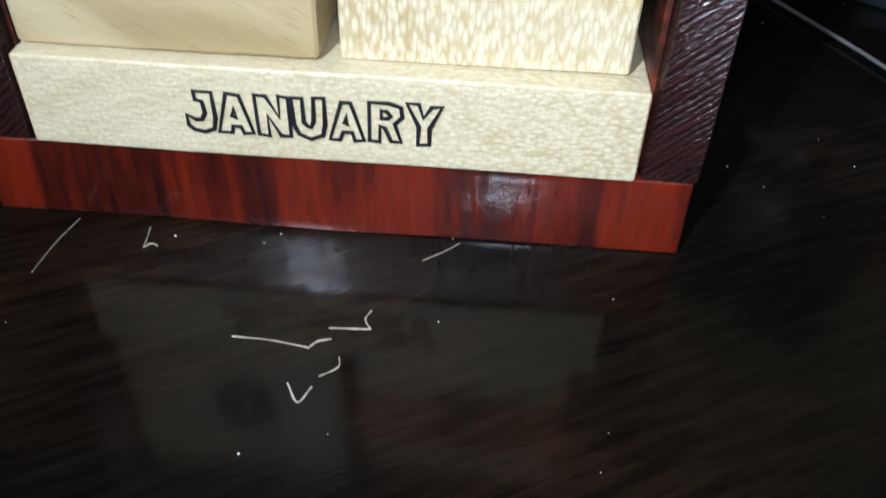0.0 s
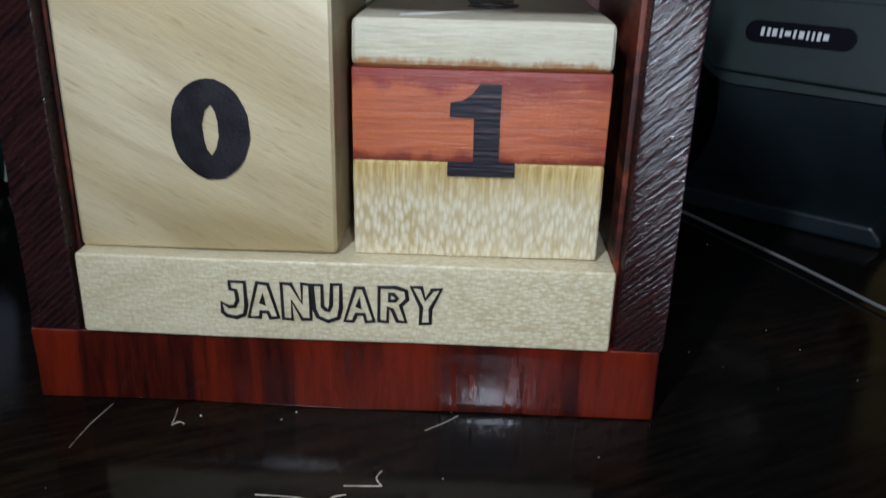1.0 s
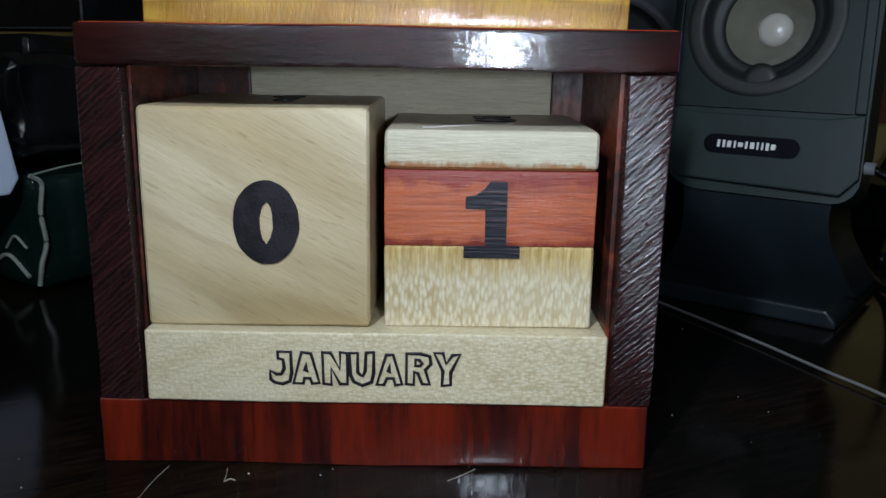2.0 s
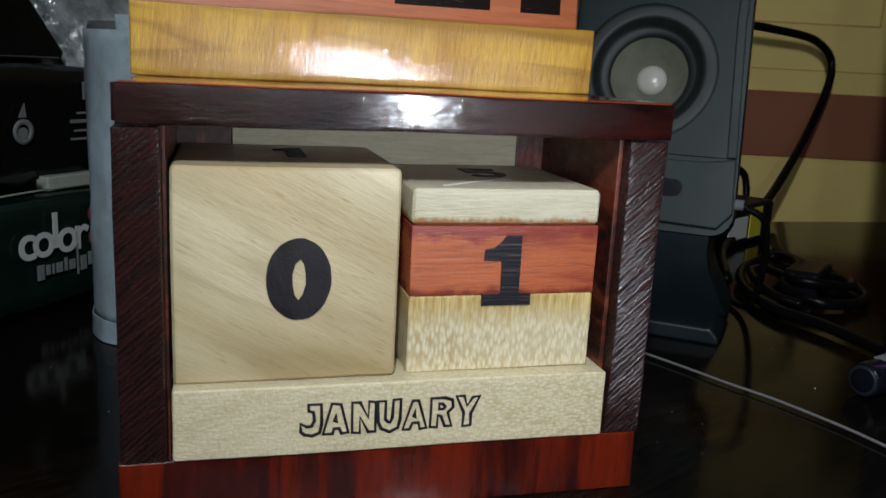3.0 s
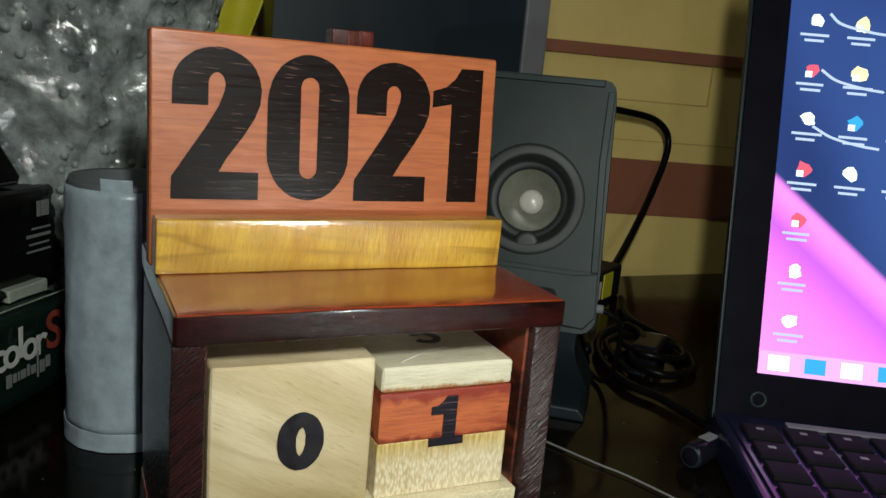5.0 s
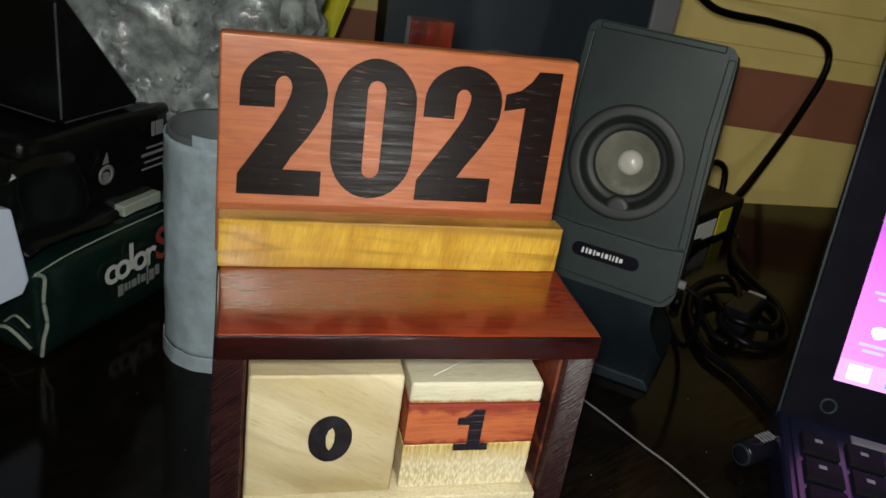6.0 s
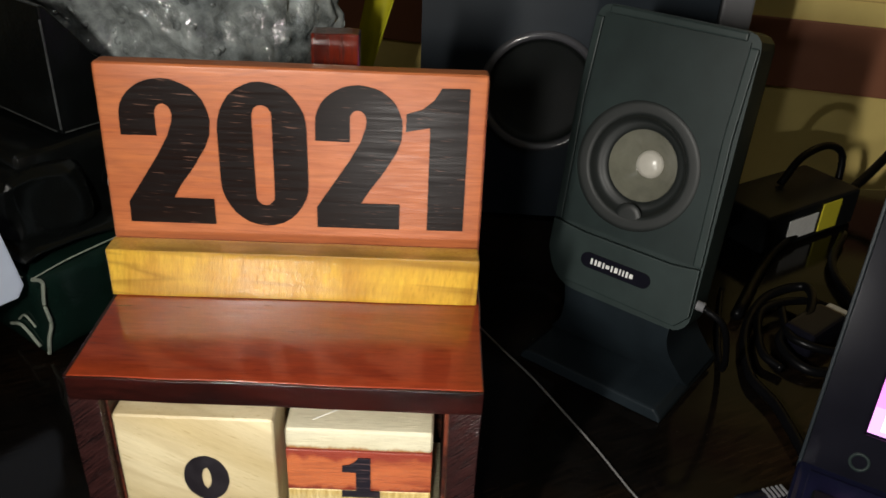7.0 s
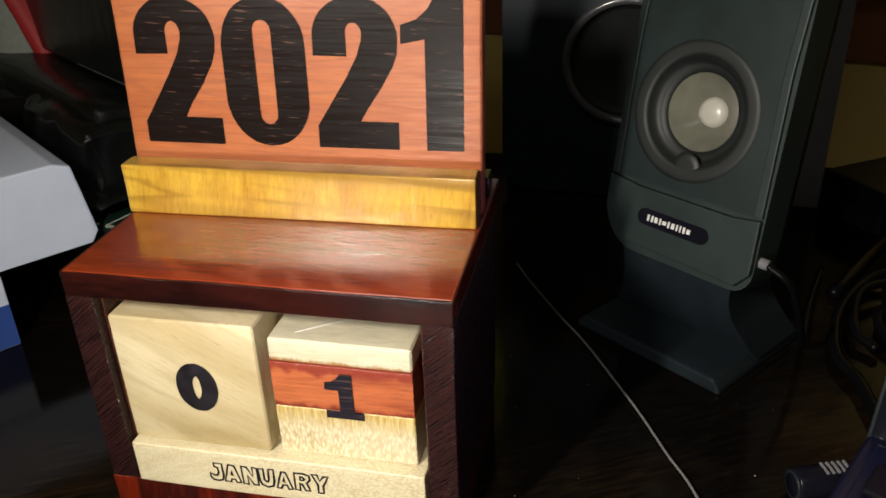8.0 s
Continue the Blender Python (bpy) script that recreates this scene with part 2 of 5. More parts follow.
def desk_varnish():
    """Nearly black varnish; brown grain shows through in worn patches."""
    m, t, b = material("black_desk_varnish", 0.17, 0.0, 0.14)
    fib = noisy(t, coords(t, (0.12, 1, 1), (0, 0, 28)), 420, 5, 0.65)
    worn = noisy(t, coords(t), 9, 3, 0.5)
    dark = ramp(t, fib, [(0.35, (0.002, 0.0017, 0.0015)), (0.7, (0.006, 0.0045, 0.0035))])
    brown = ramp(t, fib, [(0.38, (0.006, 0.0035, 0.002)), (0.66, (0.026, 0.0135, 0.0055))])
    t.links.new(mixed(t, ramp(t, worn, [(0.50, (0, 0, 0)), (0.68, (0.8, 0.8, 0.8))]), dark, brown), b.inputs["Base Color"])
    smear = noisy(t, coords(t), 38, 5, 0.6)
    t.links.new(ramp(t, smear, [(0.35, (0.08,) * 3), (0.7, (0.17,) * 3)]), b.inputs["Roughness"])
    bumped(t, b, fib, 0.06, 0.0005)
    return m


DESK = desk_varnish()
SCRATCH = plain("scratch_in_varnish", (0.42, 0.37, 0.29), 0.6, vary=0.5, scale=1200)
YELLOW_WALL = plain("yellow_wall_paint", (0.94, 0.71, 0.25), 0.34, vary=0.12, scale=18, bump=0.12)
BROWN_WALL = plain("brown_wall_paint", (0.34, 0.135, 0.075), 0.36, vary=0.15, scale=18, bump=0.12)
GROOVE = plain("dull_groove_paint", (0.62, 0.43, 0.14), 0.4, vary=0.25, scale=60)
ROOM_WALL = plain("plain_room_wall", (0.55, 0.45, 0.22), 0.7, vary=0.1, scale=6)
FLOOR = plain("grey_floor", (0.22, 0.20, 0.18), 0.4, vary=0.15, scale=12)
CEIL = plain("white_ceiling", (0.75, 0.75, 0.72), 0.8, vary=0.05, scale=8)
SPK_GREY = plain("dusty_grey_plastic", (0.017, 0.027, 0.026), 0.5, spec=0.25, vary=0.25, scale=90, bump=0.03)
SPK_PANEL = plain("dusty_grille", (0.011, 0.019, 0.0185), 0.48, spec=0.25, vary=0.35, scale=60, bump=0.06)
SPK_DARK = plain("black_plastic", (0.006, 0.007, 0.008), 0.45, spec=0.22, vary=0.3, scale=90, bump=0.02)
SPK_FOOT = plain("dusty_black_plastic", (0.011, 0.016, 0.020), 0.42, spec=0.25, vary=0.3, scale=60, bump=0.03)
CONE = plain("grey_cone", (0.15, 0.148, 0.115), 0.26, vary=0.25, scale=120)
RUBBER = plain("dark_rubber", (0.008, 0.0105, 0.010), 0.6, vary=0.25, scale=120)
CAP = plain("silver_cap", (0.44, 0.42, 0.37), 0.3, vary=0.1, scale=80)
SUB = plain("navy_black_laminate", (0.009, 0.016, 0.025), 0.45, vary=0.15, scale=60)
PORT = plain("dark_polished_ring", (0.09, 0.09, 0.10), 0.18, spec=0.9, vary=0.15, scale=60, bump=0.01)
SUB_EDGE = plain("grey_edge_trim", (0.17, 0.17, 0.18), 0.5, vary=0.12, scale=60)
GLOSS_BLACK = plain("gloss_black", (0.006, 0.006, 0.010), 0.22, spec=0.16, vary=0.3, scale=60, bump=0.01)
# black plastic whose navy tint carries the screen's blue glow in the colour
LAPTOP = plain("black_plastic_blue_glow", (0.008, 0.009, 0.026), 0.22, vary=0.3, scale=90, bump=0.02)
KEY = plain("black_key", (0.003, 0.003, 0.004), 0.75, spec=0.2, vary=0.2, scale=200)
WHITE_MARK = plain("white_mark", (0.72, 0.72, 0.70), 0.5, vary=0.1, scale=300)
GREY_MARK = plain("grey_mark", (0.24, 0.25, 0.25), 0.5, vary=0.2, scale=300)
TUBE = plain("grey_tape_wrap", (0.44, 0.53, 0.58), 0.33, vary=0.36, scale=110, bump=0.5)
# dark grey puts the calendar's shadow on the tube into the colour
TUBE_SHADED = plain("shadowed_tube_side", (0.12, 0.135, 0.14), 0.5, vary=0.25, scale=60, bump=0.1)
REAM_GREEN = plain("dark_green_wrapper", (0.007, 0.021, 0.016), 0.24, vary=0.5, scale=60, bump=1.0)
REAM_BLACK = plain("black_wrapper", (0.005, 0.006, 0.006), 0.26, vary=0.5, scale=60, bump=1.0)
EDGE_GREY = plain("grey_carton_edge", (0.07, 0.075, 0.075), 0.5, vary=0.8, scale=260)
CREASE = plain("pale_crease", (0.42, 0.46, 0.38), 0.35, vary=0.4, scale=200)
RED_MARK = plain("dull_red_print", (0.30, 0.05, 0.035), 0.5, vary=0.2, scale=200)
CARTON_WHITE = plain("white_carton", (0.71, 0.79, 0.97), 0.5, vary=0.07, scale=40, bump=0.05)
BLUE_PRINT = plain("blue_print", (0.035, 0.09, 0.36), 0.45, vary=0.12, scale=60)
YELLOW_CLOTH = plain("yellow_bag", (0.72, 0.66, 0.03), 0.5, vary=0.15, scale=70, bump=0.15)
YELLOW_LABEL = plain("yellow_label", (0.66, 0.58, 0.04), 0.45, vary=0.08, scale=100)
RED_CLOTH = plain("red_cloth", (0.48, 0.03, 0.03), 0.6, vary=0.2, scale=300)
GREY_CLOTH = plain("grey_green_cloth", (0.30, 0.33, 0.29), 0.7, vary=0.2, scale=300)
CABLE = plain("black_cable", (0.003, 0.003, 0.0035), 0.36, spec=0.12, vary=0.2, scale=100)
CABLE_GREY = plain("grey_cable", (0.15, 0.147, 0.143), 0.45, vary=0.15, scale=200)


def wrap_film():
    """Clear crumpled bubble film over something dark: shiny, with grey and dark patches."""
    m, t, b = material("clear_bubble_film", 0.09, 0.0, 1.0)
    v = coords(t)
    n = noisy(t, v, 85, 4, 0.6)
    w = noisy(t, v, 16, 3, 0.5)
    c = mixed(t, 0.4, ramp(t, n, [(0.36, (0.035, 0.048, 0.055)), (0.63, (0.58, 0.64, 0.64))]),
              ramp(t, w, [(0.36, (0.06, 0.075, 0.08)), (0.61, (0.62, 0.66, 0.64))]))
    t.links.new(c, b.inputs["Base Color"])
    cells = t.nodes.new("ShaderNodeTexVoronoi")
    cells.feature = "F1"
    cells.inputs["Scale"].default_value = 95
    t.links.new(v, cells.inputs["Vector"])
    bumped(t, b, n, 0.5, 0.004)
    b.inputs["Coat Weight"].default_value = 1.0
    b.inputs["Coat Roughness"].default_value = 0.05
    b.inputs["Coat IOR"].default_value = 1.9
    skin = t.nodes.new("ShaderNodeBump")
    skin.inputs["Strength"].default_value = 1.0
    skin.inputs["Distance"].default_value = 0.005
    t.links.new(mixed(t, 0.5, cells.outputs["Distance"], noisy(t, v, 140, 3, 0.6)), skin.inputs["Height"])
    t.links.new(skin.outputs["Normal"], b.inputs["Coat Normal"])
    return m


FILM = wrap_film()


# ---- building helpers ----
def empty(name, m=None):
    ob = new(name)
    ob.empty_display_size = 0.02
    if m is not None:
        ob.matrix_world = m
    return ob


def part(name, bm, mat, parent=None, label="", smooth=False, sharp=0):
    me = bpy.data.meshes.new(name)
    bm.normal_update()
    bm.to_mesh(me)
    bm.free()
    if smooth:
        me.shade_smooth()
        if sharp:
            me.set_sharp_from_angle(angle=radians(sharp))
    me.materials.append(mat)
    ob = new(name, me)
    ob.parent = parent
    if label:
        ob["label"] = label
    return ob


def box_bm(x0, x1, y0, y1, z0, z1, bevel=0.0006, seg=2, jitter=0.0):
    bm = bmesh.new()
    bmesh.ops.create_cube(bm, size=1)
    for v in bm.verts:
        v.co = Vector(((x0 + x1) / 2 + v.co.x * (x1 - x0), (y0 + y1) / 2 + v.co.y * (y1 - y0), (z0 + z1) / 2 + v.co.z * (z1 - z0)))
        if jitter:
            v.co += Vector([random.uniform(-jitter, jitter) for _ in range(3)])
    if bevel:
        bmesh.ops.bevel(bm, geom=bm.edges[:], offset=bevel, segments=seg, profile=0.6, affect="EDGES")
    return bm


def worn_bm(x0, x1, y0, y1, z0, z1, bevel=0.0008, amount=0.00022, size=110.0, cuts=7):
    """A sawn piece of wood whose faces and edges are a little uneven."""
    bm = box_bm(x0, x1, y0, y1, z0, z1, bevel, 3)
    bmesh.ops.subdivide_edges(bm, edges=[e for e in bm.edges if e.calc_length() > 0.004], cuts=cuts, use_grid_fill=True)
    for v in bm.verts:
        v.co += noise.noise_vector(v.co * size) * amount + noise.noise_vector(v.co * size * 0.22) * amount * 1.4
    return bm


def moved(bm, m):
    bmesh.ops.transform(bm, matrix=m, verts=bm.verts)
    return bm


def prism_bm(points, depth, bevel=0.0):
    """A polygon in x and z, drawn out along +y."""
    bm = bmesh.new()
    f = bm.faces.new([bm.verts.new((x, 0, z)) for x, z in points])
    out = bmesh.ops.extrude_face_region(bm, geom=[f])
    for v in out["geom"]:
        if isinstance(v, bmesh.types.BMVert):
            v.co.y += depth
    bmesh.ops.recalc_face_normals(bm, faces=bm.faces[:])
    if bevel:
        bmesh.ops.bevel(bm, geom=bm.edges[:], offset=bevel, segments=2, profile=0.6, affect="EDGES")
    return bm


def lathe_bm(profile, seg=40):
    """A profile of (radius, height) turned round z."""
    bm = bmesh.new()
    rings = []
    for r, z in profile:
        if r < 1e-6:
            rings.append([bm.verts.new((0, 0, z))])
        else:
            rings.append([bm.verts.new((r * math.cos(2 * math.pi * i / seg), r * math.sin(2 * math.pi * i / seg), z)) for i in range(seg)])
    for a, b in zip(rings, rings[1:]):
        for i in range(seg):
            j = (i + 1) % seg
            va, vb = [a[i % len(a)], a[j % len(a)]], [b[j % len(b)], b[i % len(b)]]
            vs = []
            for q in va + vb:
                if q not in vs:
                    vs.append(q)
            if len(vs) > 2:
                bm.faces.new(vs)
    bmesh.ops.recalc_face_normals(bm, faces=bm.faces[:])
    return bm


def smooth_path(points, steps=8):
    pts = [Vector(p) for p in points]
    ext = [pts[0] * 2 - pts[1]] + pts + [pts[-1] * 2 - pts[-2]]
    out = []
    for i in range(1, len(ext) - 2):
        p0, p1, p2, p3 = ext[i - 1:i + 3]
        for k in range(steps):
            u = k / steps
            out.append(0.5 * ((2 * p1) + (p2 - p0) * u + (2 * p0 - 5 * p1 + 4 * p2 - p3) * u * u + (3 * p1 - p0 - 3 * p2 + p3) * u ** 3))
    return out + [pts[-1]]


def cord_bm(points, radius, seg=8, steps=8):
    """A round cord along a smooth path."""
    path = smooth_path(points, steps)
    bm, rings = bmesh.new(), []
    for i, p in enumerate(path):
        d = (path[min(i + 1, len(path) - 1)] - path[max(i - 1, 0)]).normalized()
        q = d.to_track_quat("Z", "Y")
        rings.append([bm.verts.new(p + q @ Vector((radius * math.cos(2 * math.pi * k / seg), radius * math.sin(2 * math.pi * k / seg), 0))) for k in range(seg)])
    for a, b in zip(rings, rings[1:]):
        for k in range(seg):
            bm.faces.new((a[k], a[(k + 1) % seg], b[(k + 1) % seg], b[k]))
    bm.faces.new(rings[0][::-1])
    bm.faces.new(rings[-1])
    return bm


def from_curve(name, cu, m, mat, parent, label=""):
    """Turns flat outlines into one mesh, set at the pose m."""
    ob = bpy.data.objects.new(name, cu)
    scene.collection.objects.link(ob)
    me = bpy.data.meshes.new_from_object(ob.evaluated_get(bpy.context.evaluated_depsgraph_get()))
    bpy.data.objects.remove(ob)
    me.transform(m)
    me.name = name
    me.materials.clear()
    me.materials.append(mat)
    made = new(name, me)
    made.parent = parent
    if label:
        made["label"] = label
    return made


def outline(name, loops, m, mat, parent, thick=0.00015, label=""):
    cu = bpy.data.curves.new(name, "CURVE")
    cu.dimensions, cu.fill_mode, cu.extrude = "2D", "BOTH", thick
    for loop in loops:
        s = cu.splines.new("POLY")
        s.points.add(len(loop) - 1)
        for p, (x, y) in zip(s.points, loop):
            p.co = (x, y, 0, 1)
        s.use_cyclic_u = True
    return from_curve(name, cu, m, mat, parent, label)


def lettering(name, words, size, m, mat, parent, stroke=0.0, thick=0.00015, spread=1.0, heavy=0.0, label=""):
    cu = bpy.data.curves.new(name, "FONT")
    cu.body, cu.size, cu.space_character, cu.offset = words, size, spread, heavy
    cu.align_x, cu.align_y = "CENTER", "CENTER"
    if stroke:
        cu.fill_mode, cu.bevel_depth, cu.bevel_resolution = "NONE", stroke, 1
    else:
        cu.extrude = thick
    return from_curve(name, cu, m, mat, parent, label)


def arc(cx, cy, rx, ry, a0, a1, n=10):
    return [(cx + rx * math.cos(radians(a0 + (a1 - a0) * i / n)), cy + ry * math.sin(radians(a0 + (a1 - a0) * i / n))) for i in range(n + 1)]


def scaled(loops, w, h, x=0.0, y=0.0):
    return [[(x + px * w, y + py * h) for px, py in loop] for loop in loops]


FRONT = pose(0, 0, 0, 90, 0, 0)      # lays an outline on a face that looks to -y


# ---- the room ----
def wall_frame(x, y, yaw):
    return pose(x, y, 0, 0, 0, yaw)


def build_room():
    back = wall_frame(0.45, 0.472, -15)
    w = part("wall_north", moved(box_bm(-2.6, 1.8, 0.0, 0.1, -0.75, 1.8, 0), back), YELLOW_WALL)
    tagged(w, "yellow painted wall with brown bands", "wall", kind="structure")
    for z0, z1, proud, nm in ((0.046, 0.1045, 0.003, "painted_band"), (0.205, 0.217, 0.010, "rail"), (0.335, 0.40, 0.003, "painted_band")):
        part(nm, moved(box_bm(-2.6, 1.8, -proud, 0.0, z0, z1, 0.0015), back), BROWN_WALL, w)
    # incised rectangle in the yellow board above the band
    for x0, x1, z0, z1 in ((-0.10, 0.075, 0.1635, 0.165), (0.0735, 0.075, 0.165, 0.205), (-0.10, 0.30, 0.1235, 0.1245)):
        part("groove", moved(box_bm(x0, x1, -0.0008, 0.0, z0, z1, 0), back), GROOVE, w)
    for nm, b, mat, words in (
            ("wall_south", (-1.9, 2.0, -1.85, -1.75, -0.75, 1.8), ROOM_WALL, "plain wall behind the desk chair side"),
            ("wall_west", (-1.9, -1.8, -1.75, 1.15, -0.75, 1.8), ROOM_WALL, "plain wall at the end of the desk"),
            ("wall_east", (1.9, 2.0, -1.75, 0.10, -0.75, 1.8), ROOM_WALL, "plain wall at the far end of the room")):
        tagged(part(nm, box_bm(*b, 0), mat), words, "wall", kind="structure")
    tagged(part("floor", box_bm(-1.9, 2.0, -1.85, 1.3, -0.80, -0.75, 0), FLOOR), "plain grey floor under the desk", "floor", kind="structure")
    tagged(part("ceiling", box_bm(-1.9, 2.0, -1.85, 1.3, 1.8, 1.85, 0), CEIL), "plain white ceiling", "ceiling", kind="structure")
    # unseen housing, added to go with the fill lamp
    fix = empty("ceiling_fill_batten", pose(-0.1, -1.0, 1.8))
    tagged(fix, "unseen white batten added under the ceiling for the fill lamp", "lamp")
    part("housing", box_bm(-0.6, 0.6, -0.03, 0.03, -0.04, 0.0, 0.004), CEIL, fix)


build_room()


def ribbon_bm(points, width, z):
    """A thin raised scratch that follows a line on the desk."""
    bm, prev = bmesh.new(), None
    path = smooth_path([(x, y, z) for x, y in points], 5)
    for i, p in enumerate(path):
        d = (path[min(i + 1, len(path) - 1)] - path[max(i - 1, 0)]).normalized()
        s = Vector((-d.y, d.x, 0)) * width * random.uniform(0.35, 1.3)
        cur = (bm.verts.new(p - s), bm.verts.new(p + s))
        if prev:
            bm.faces.new((prev[0], prev[1], cur[1], cur[0]))
        prev = cur
    ext = bmesh.ops.extrude_face_region(bm, geom=bm.faces[:])
    for v in ext["geom"]:
        if isinstance(v, bmesh.types.BMVert):
            v.co.z -= 0.0002
    bmesh.ops.recalc_face_normals(bm, faces=bm.faces[:])
    return bm


def build_desk():
    desk = empty("desk", pose(0.1, -0.1, -0.75))
    tagged(desk, "black varnished wooden desk, glossy and scratched", "desk")
    inv = pose(-0.1, 0.1, 0.75)
    part("tabletop", moved(box_bm(-0.75, 0.70, -0.55, 0.395, -0.03, 0.0, 0.002), inv), DESK, desk)
    for x in (-0.70, 0.65):
        for y in (-0.50, 0.34):
            part("leg", moved(box_bm(x - 0.025, x + 0.025, y - 0.025, y + 0.025, -0.75, -0.03, 0.002), inv), DESK, desk)
    marks = [
        [(-0.0125, -0.0298), (-0.006, -0.0300), (0.0005, -0.0310)],
        [(0.0005, -0.0313), (0.0018, -0.0295), (0.0040, -0.0287)],
        [(0.0032, -0.0262), (0.0065, -0.0260), (0.0102, -0.0258)],
        [(0.0102, -0.0258), (0.0090, -0.0235), (0.0098, -0.0212)],
        [(0.0060, -0.0325), (0.0062, -0.0348), (0.0035, -0.0370)],
        [(0.0028, -0.0392), (0.0012, -0.0425), (-0.0012, -0.0388)],
        [(-0.0357, -0.0030), (-0.0352, -0.0062), (-0.0350, -0.0090)],
        [(-0.0350, -0.0090), (-0.0338, -0.0078), (-0.0325, -0.0084)],
        [(-0.0500, -0.0020), (-0.0515, -0.0095), (-0.0522, -0.0180)],
        [(0.0240, -0.0012), (0.0212, -0.0040), (0.0172, -0.0072)],
    ]
    for line, wid in zip(marks, (0.00016, 0.0002, 0.00018, 0.0002, 0.00016, 0.00022, 0.00014, 0.00018, 0.00006, 0.00006)):
        part("scratch", moved(ribbon_bm(line, wid * 0.68, 0.00018), inv), SCRATCH, desk, "pale bare scratch")
    bm = bmesh.new()
    for _ in range(90):
        x, y = random.uniform(-0.12, 0.2), random.uniform(-0.07, 0.2)
        r = random.uniform(0.00007, 0.00022)
        bmesh.ops.create_icosphere(bm, subdivisions=1, radius=r, matrix=pose(x, y, r * 0.5))
    tagged(part("dust_specks", bm, WHITE_MARK), "pale dust specks lying on the black desk", "dust", kind="stuff")


build_desk()


# ---- the calendar ----
def build_calendar():
    cal = empty("desk_calendar", pose(0, 0.035, 0))
    tagged(cal, "dark red wooden perpetual calendar frame on the black desk", "calendar")
    inv = pose(0, -0.035, 0)
    D = 0.082
    part("bottom_bar", moved(worn_bm(-0.0664, 0.0652, 0.0, D, 0.0, 0.0165, 0.0007), inv), RED_BAR, cal, "glossy deep red bottom bar", smooth=True, sharp=18)
    for x0, x1 in ((-0.0658, -0.0558), (0.0555, 0.0657)):
        part("post", moved(worn_bm(x0, x1, -0.0002, D, 0.0165, 0.0945, 0.0007), inv), POST, cal, "rough-sawn dark post", smooth=True, sharp=18)
    part("top_board", moved(worn_bm(-0.0648, 0.0657, -0.0005, 0.095, 0.0953, 0.104, 0.0012), inv), TOP_RED, cal, "varnished red-brown top board", smooth=True, sharp=18)
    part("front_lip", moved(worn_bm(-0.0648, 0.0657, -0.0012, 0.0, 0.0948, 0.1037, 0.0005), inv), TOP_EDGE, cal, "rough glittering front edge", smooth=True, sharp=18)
    part("end_strip", moved(worn_bm(-0.0656, -0.0644, 0.0, 0.0945, 0.0955, 0.1036, 0.0004), inv), TOP_EDGE, cal, "near-black strip on the left end of the top board", smooth=True, sharp=18)
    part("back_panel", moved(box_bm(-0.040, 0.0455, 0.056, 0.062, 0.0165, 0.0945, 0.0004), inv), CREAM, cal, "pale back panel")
    part("back_strip", moved(box_bm(-0.0555, -0.0402, 0.0562, 0.062, 0.0165, 0.0945, 0.0004), inv), INNER_RED, cal)
    part("back_strip", moved(box_bm(0.0457, 0.0555, 0.0562, 0.062, 0.0165, 0.0945, 0.0004), inv), INNER_RED, cal)
    part("side_lining", moved(box_bm(0.0543, 0.0555, 0.004, 0.060, 0.0165, 0.0945, 0.0003), inv), INNER_RED, cal)
    part("side_lining", moved(box_bm(-0.0558, -0.0550, 0.004, 0.060, 0.0165, 0.0945, 0.0001), inv), INNER_RED, cal)
    ledge = part("ledge", moved(worn_bm(-0.0650, 0.0650, 0.0462, 0.0556, 0.104, 0.1228, 0.0007), inv @ pose(0, 0, 0, 0, 0, 0.9)), GOLD, cal, "golden yellow ledge in front of the sign", smooth=True, sharp=18)
    part("prop", moved(worn_bm(0.002, 0.019, 0.0845, 0.0935, 0.104, 0.1905, 0.0008), inv), RED_BAR, cal, "dark red prop behind the sign", smooth=True, sharp=18)
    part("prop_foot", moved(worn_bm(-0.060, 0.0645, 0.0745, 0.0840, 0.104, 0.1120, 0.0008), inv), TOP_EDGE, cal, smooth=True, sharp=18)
    return cal


build_calendar()

TWO = [arc(0.29, 0.735, 0.29, 0.265, 180, 0, 18) + [(0.575, 0.64), (0.54, 0.55), (0.46, 0.42), (0.36, 0.28), (0.305, 0.185), (0.57, 0.185), (0.57, 0.0), (0.0, 0.0), (0.0, 0.15),
        (0.10, 0.30), (0.22, 0.48), (0.30, 0.62), (0.335, 0.72)] + arc(0.285, 0.765, 0.055, 0.07, 0, 180, 8) + [(0.23, 0.62), (0.0, 0.62)]]
ZERO = [arc(0.29, 0.68, 0.29, 0.32, 0, 180, 16) + arc(0.29, 0.32, 0.29, 0.32, 180, 360, 16),
        arc(0.29, 0.78, 0.062, 0.07, 0, 180, 8) + arc(0.29, 0.22, 0.062, 0.07, 180, 360, 8)]
ONE = [[(0.165, 0.0), (0.425, 0.0), (0.425, 1.0), (0.235, 1.0), (0.19, 0.92), (0.11, 0.855), (0.0, 0.82), (0.0, 0.70), (0.165, 0.735)]]
FAT_ZERO = [arc(0.5, 0.5, 0.5, 0.5, 0, 360, 40)[:-1],
            [(0.52, 0.75), (0.45, 0.69), (0.405, 0.56), (0.40, 0.42), (0.44, 0.31), (0.50, 0.24), (0.56, 0.31), (0.605, 0.44), (0.60, 0.58), (0.57, 0.69)]]
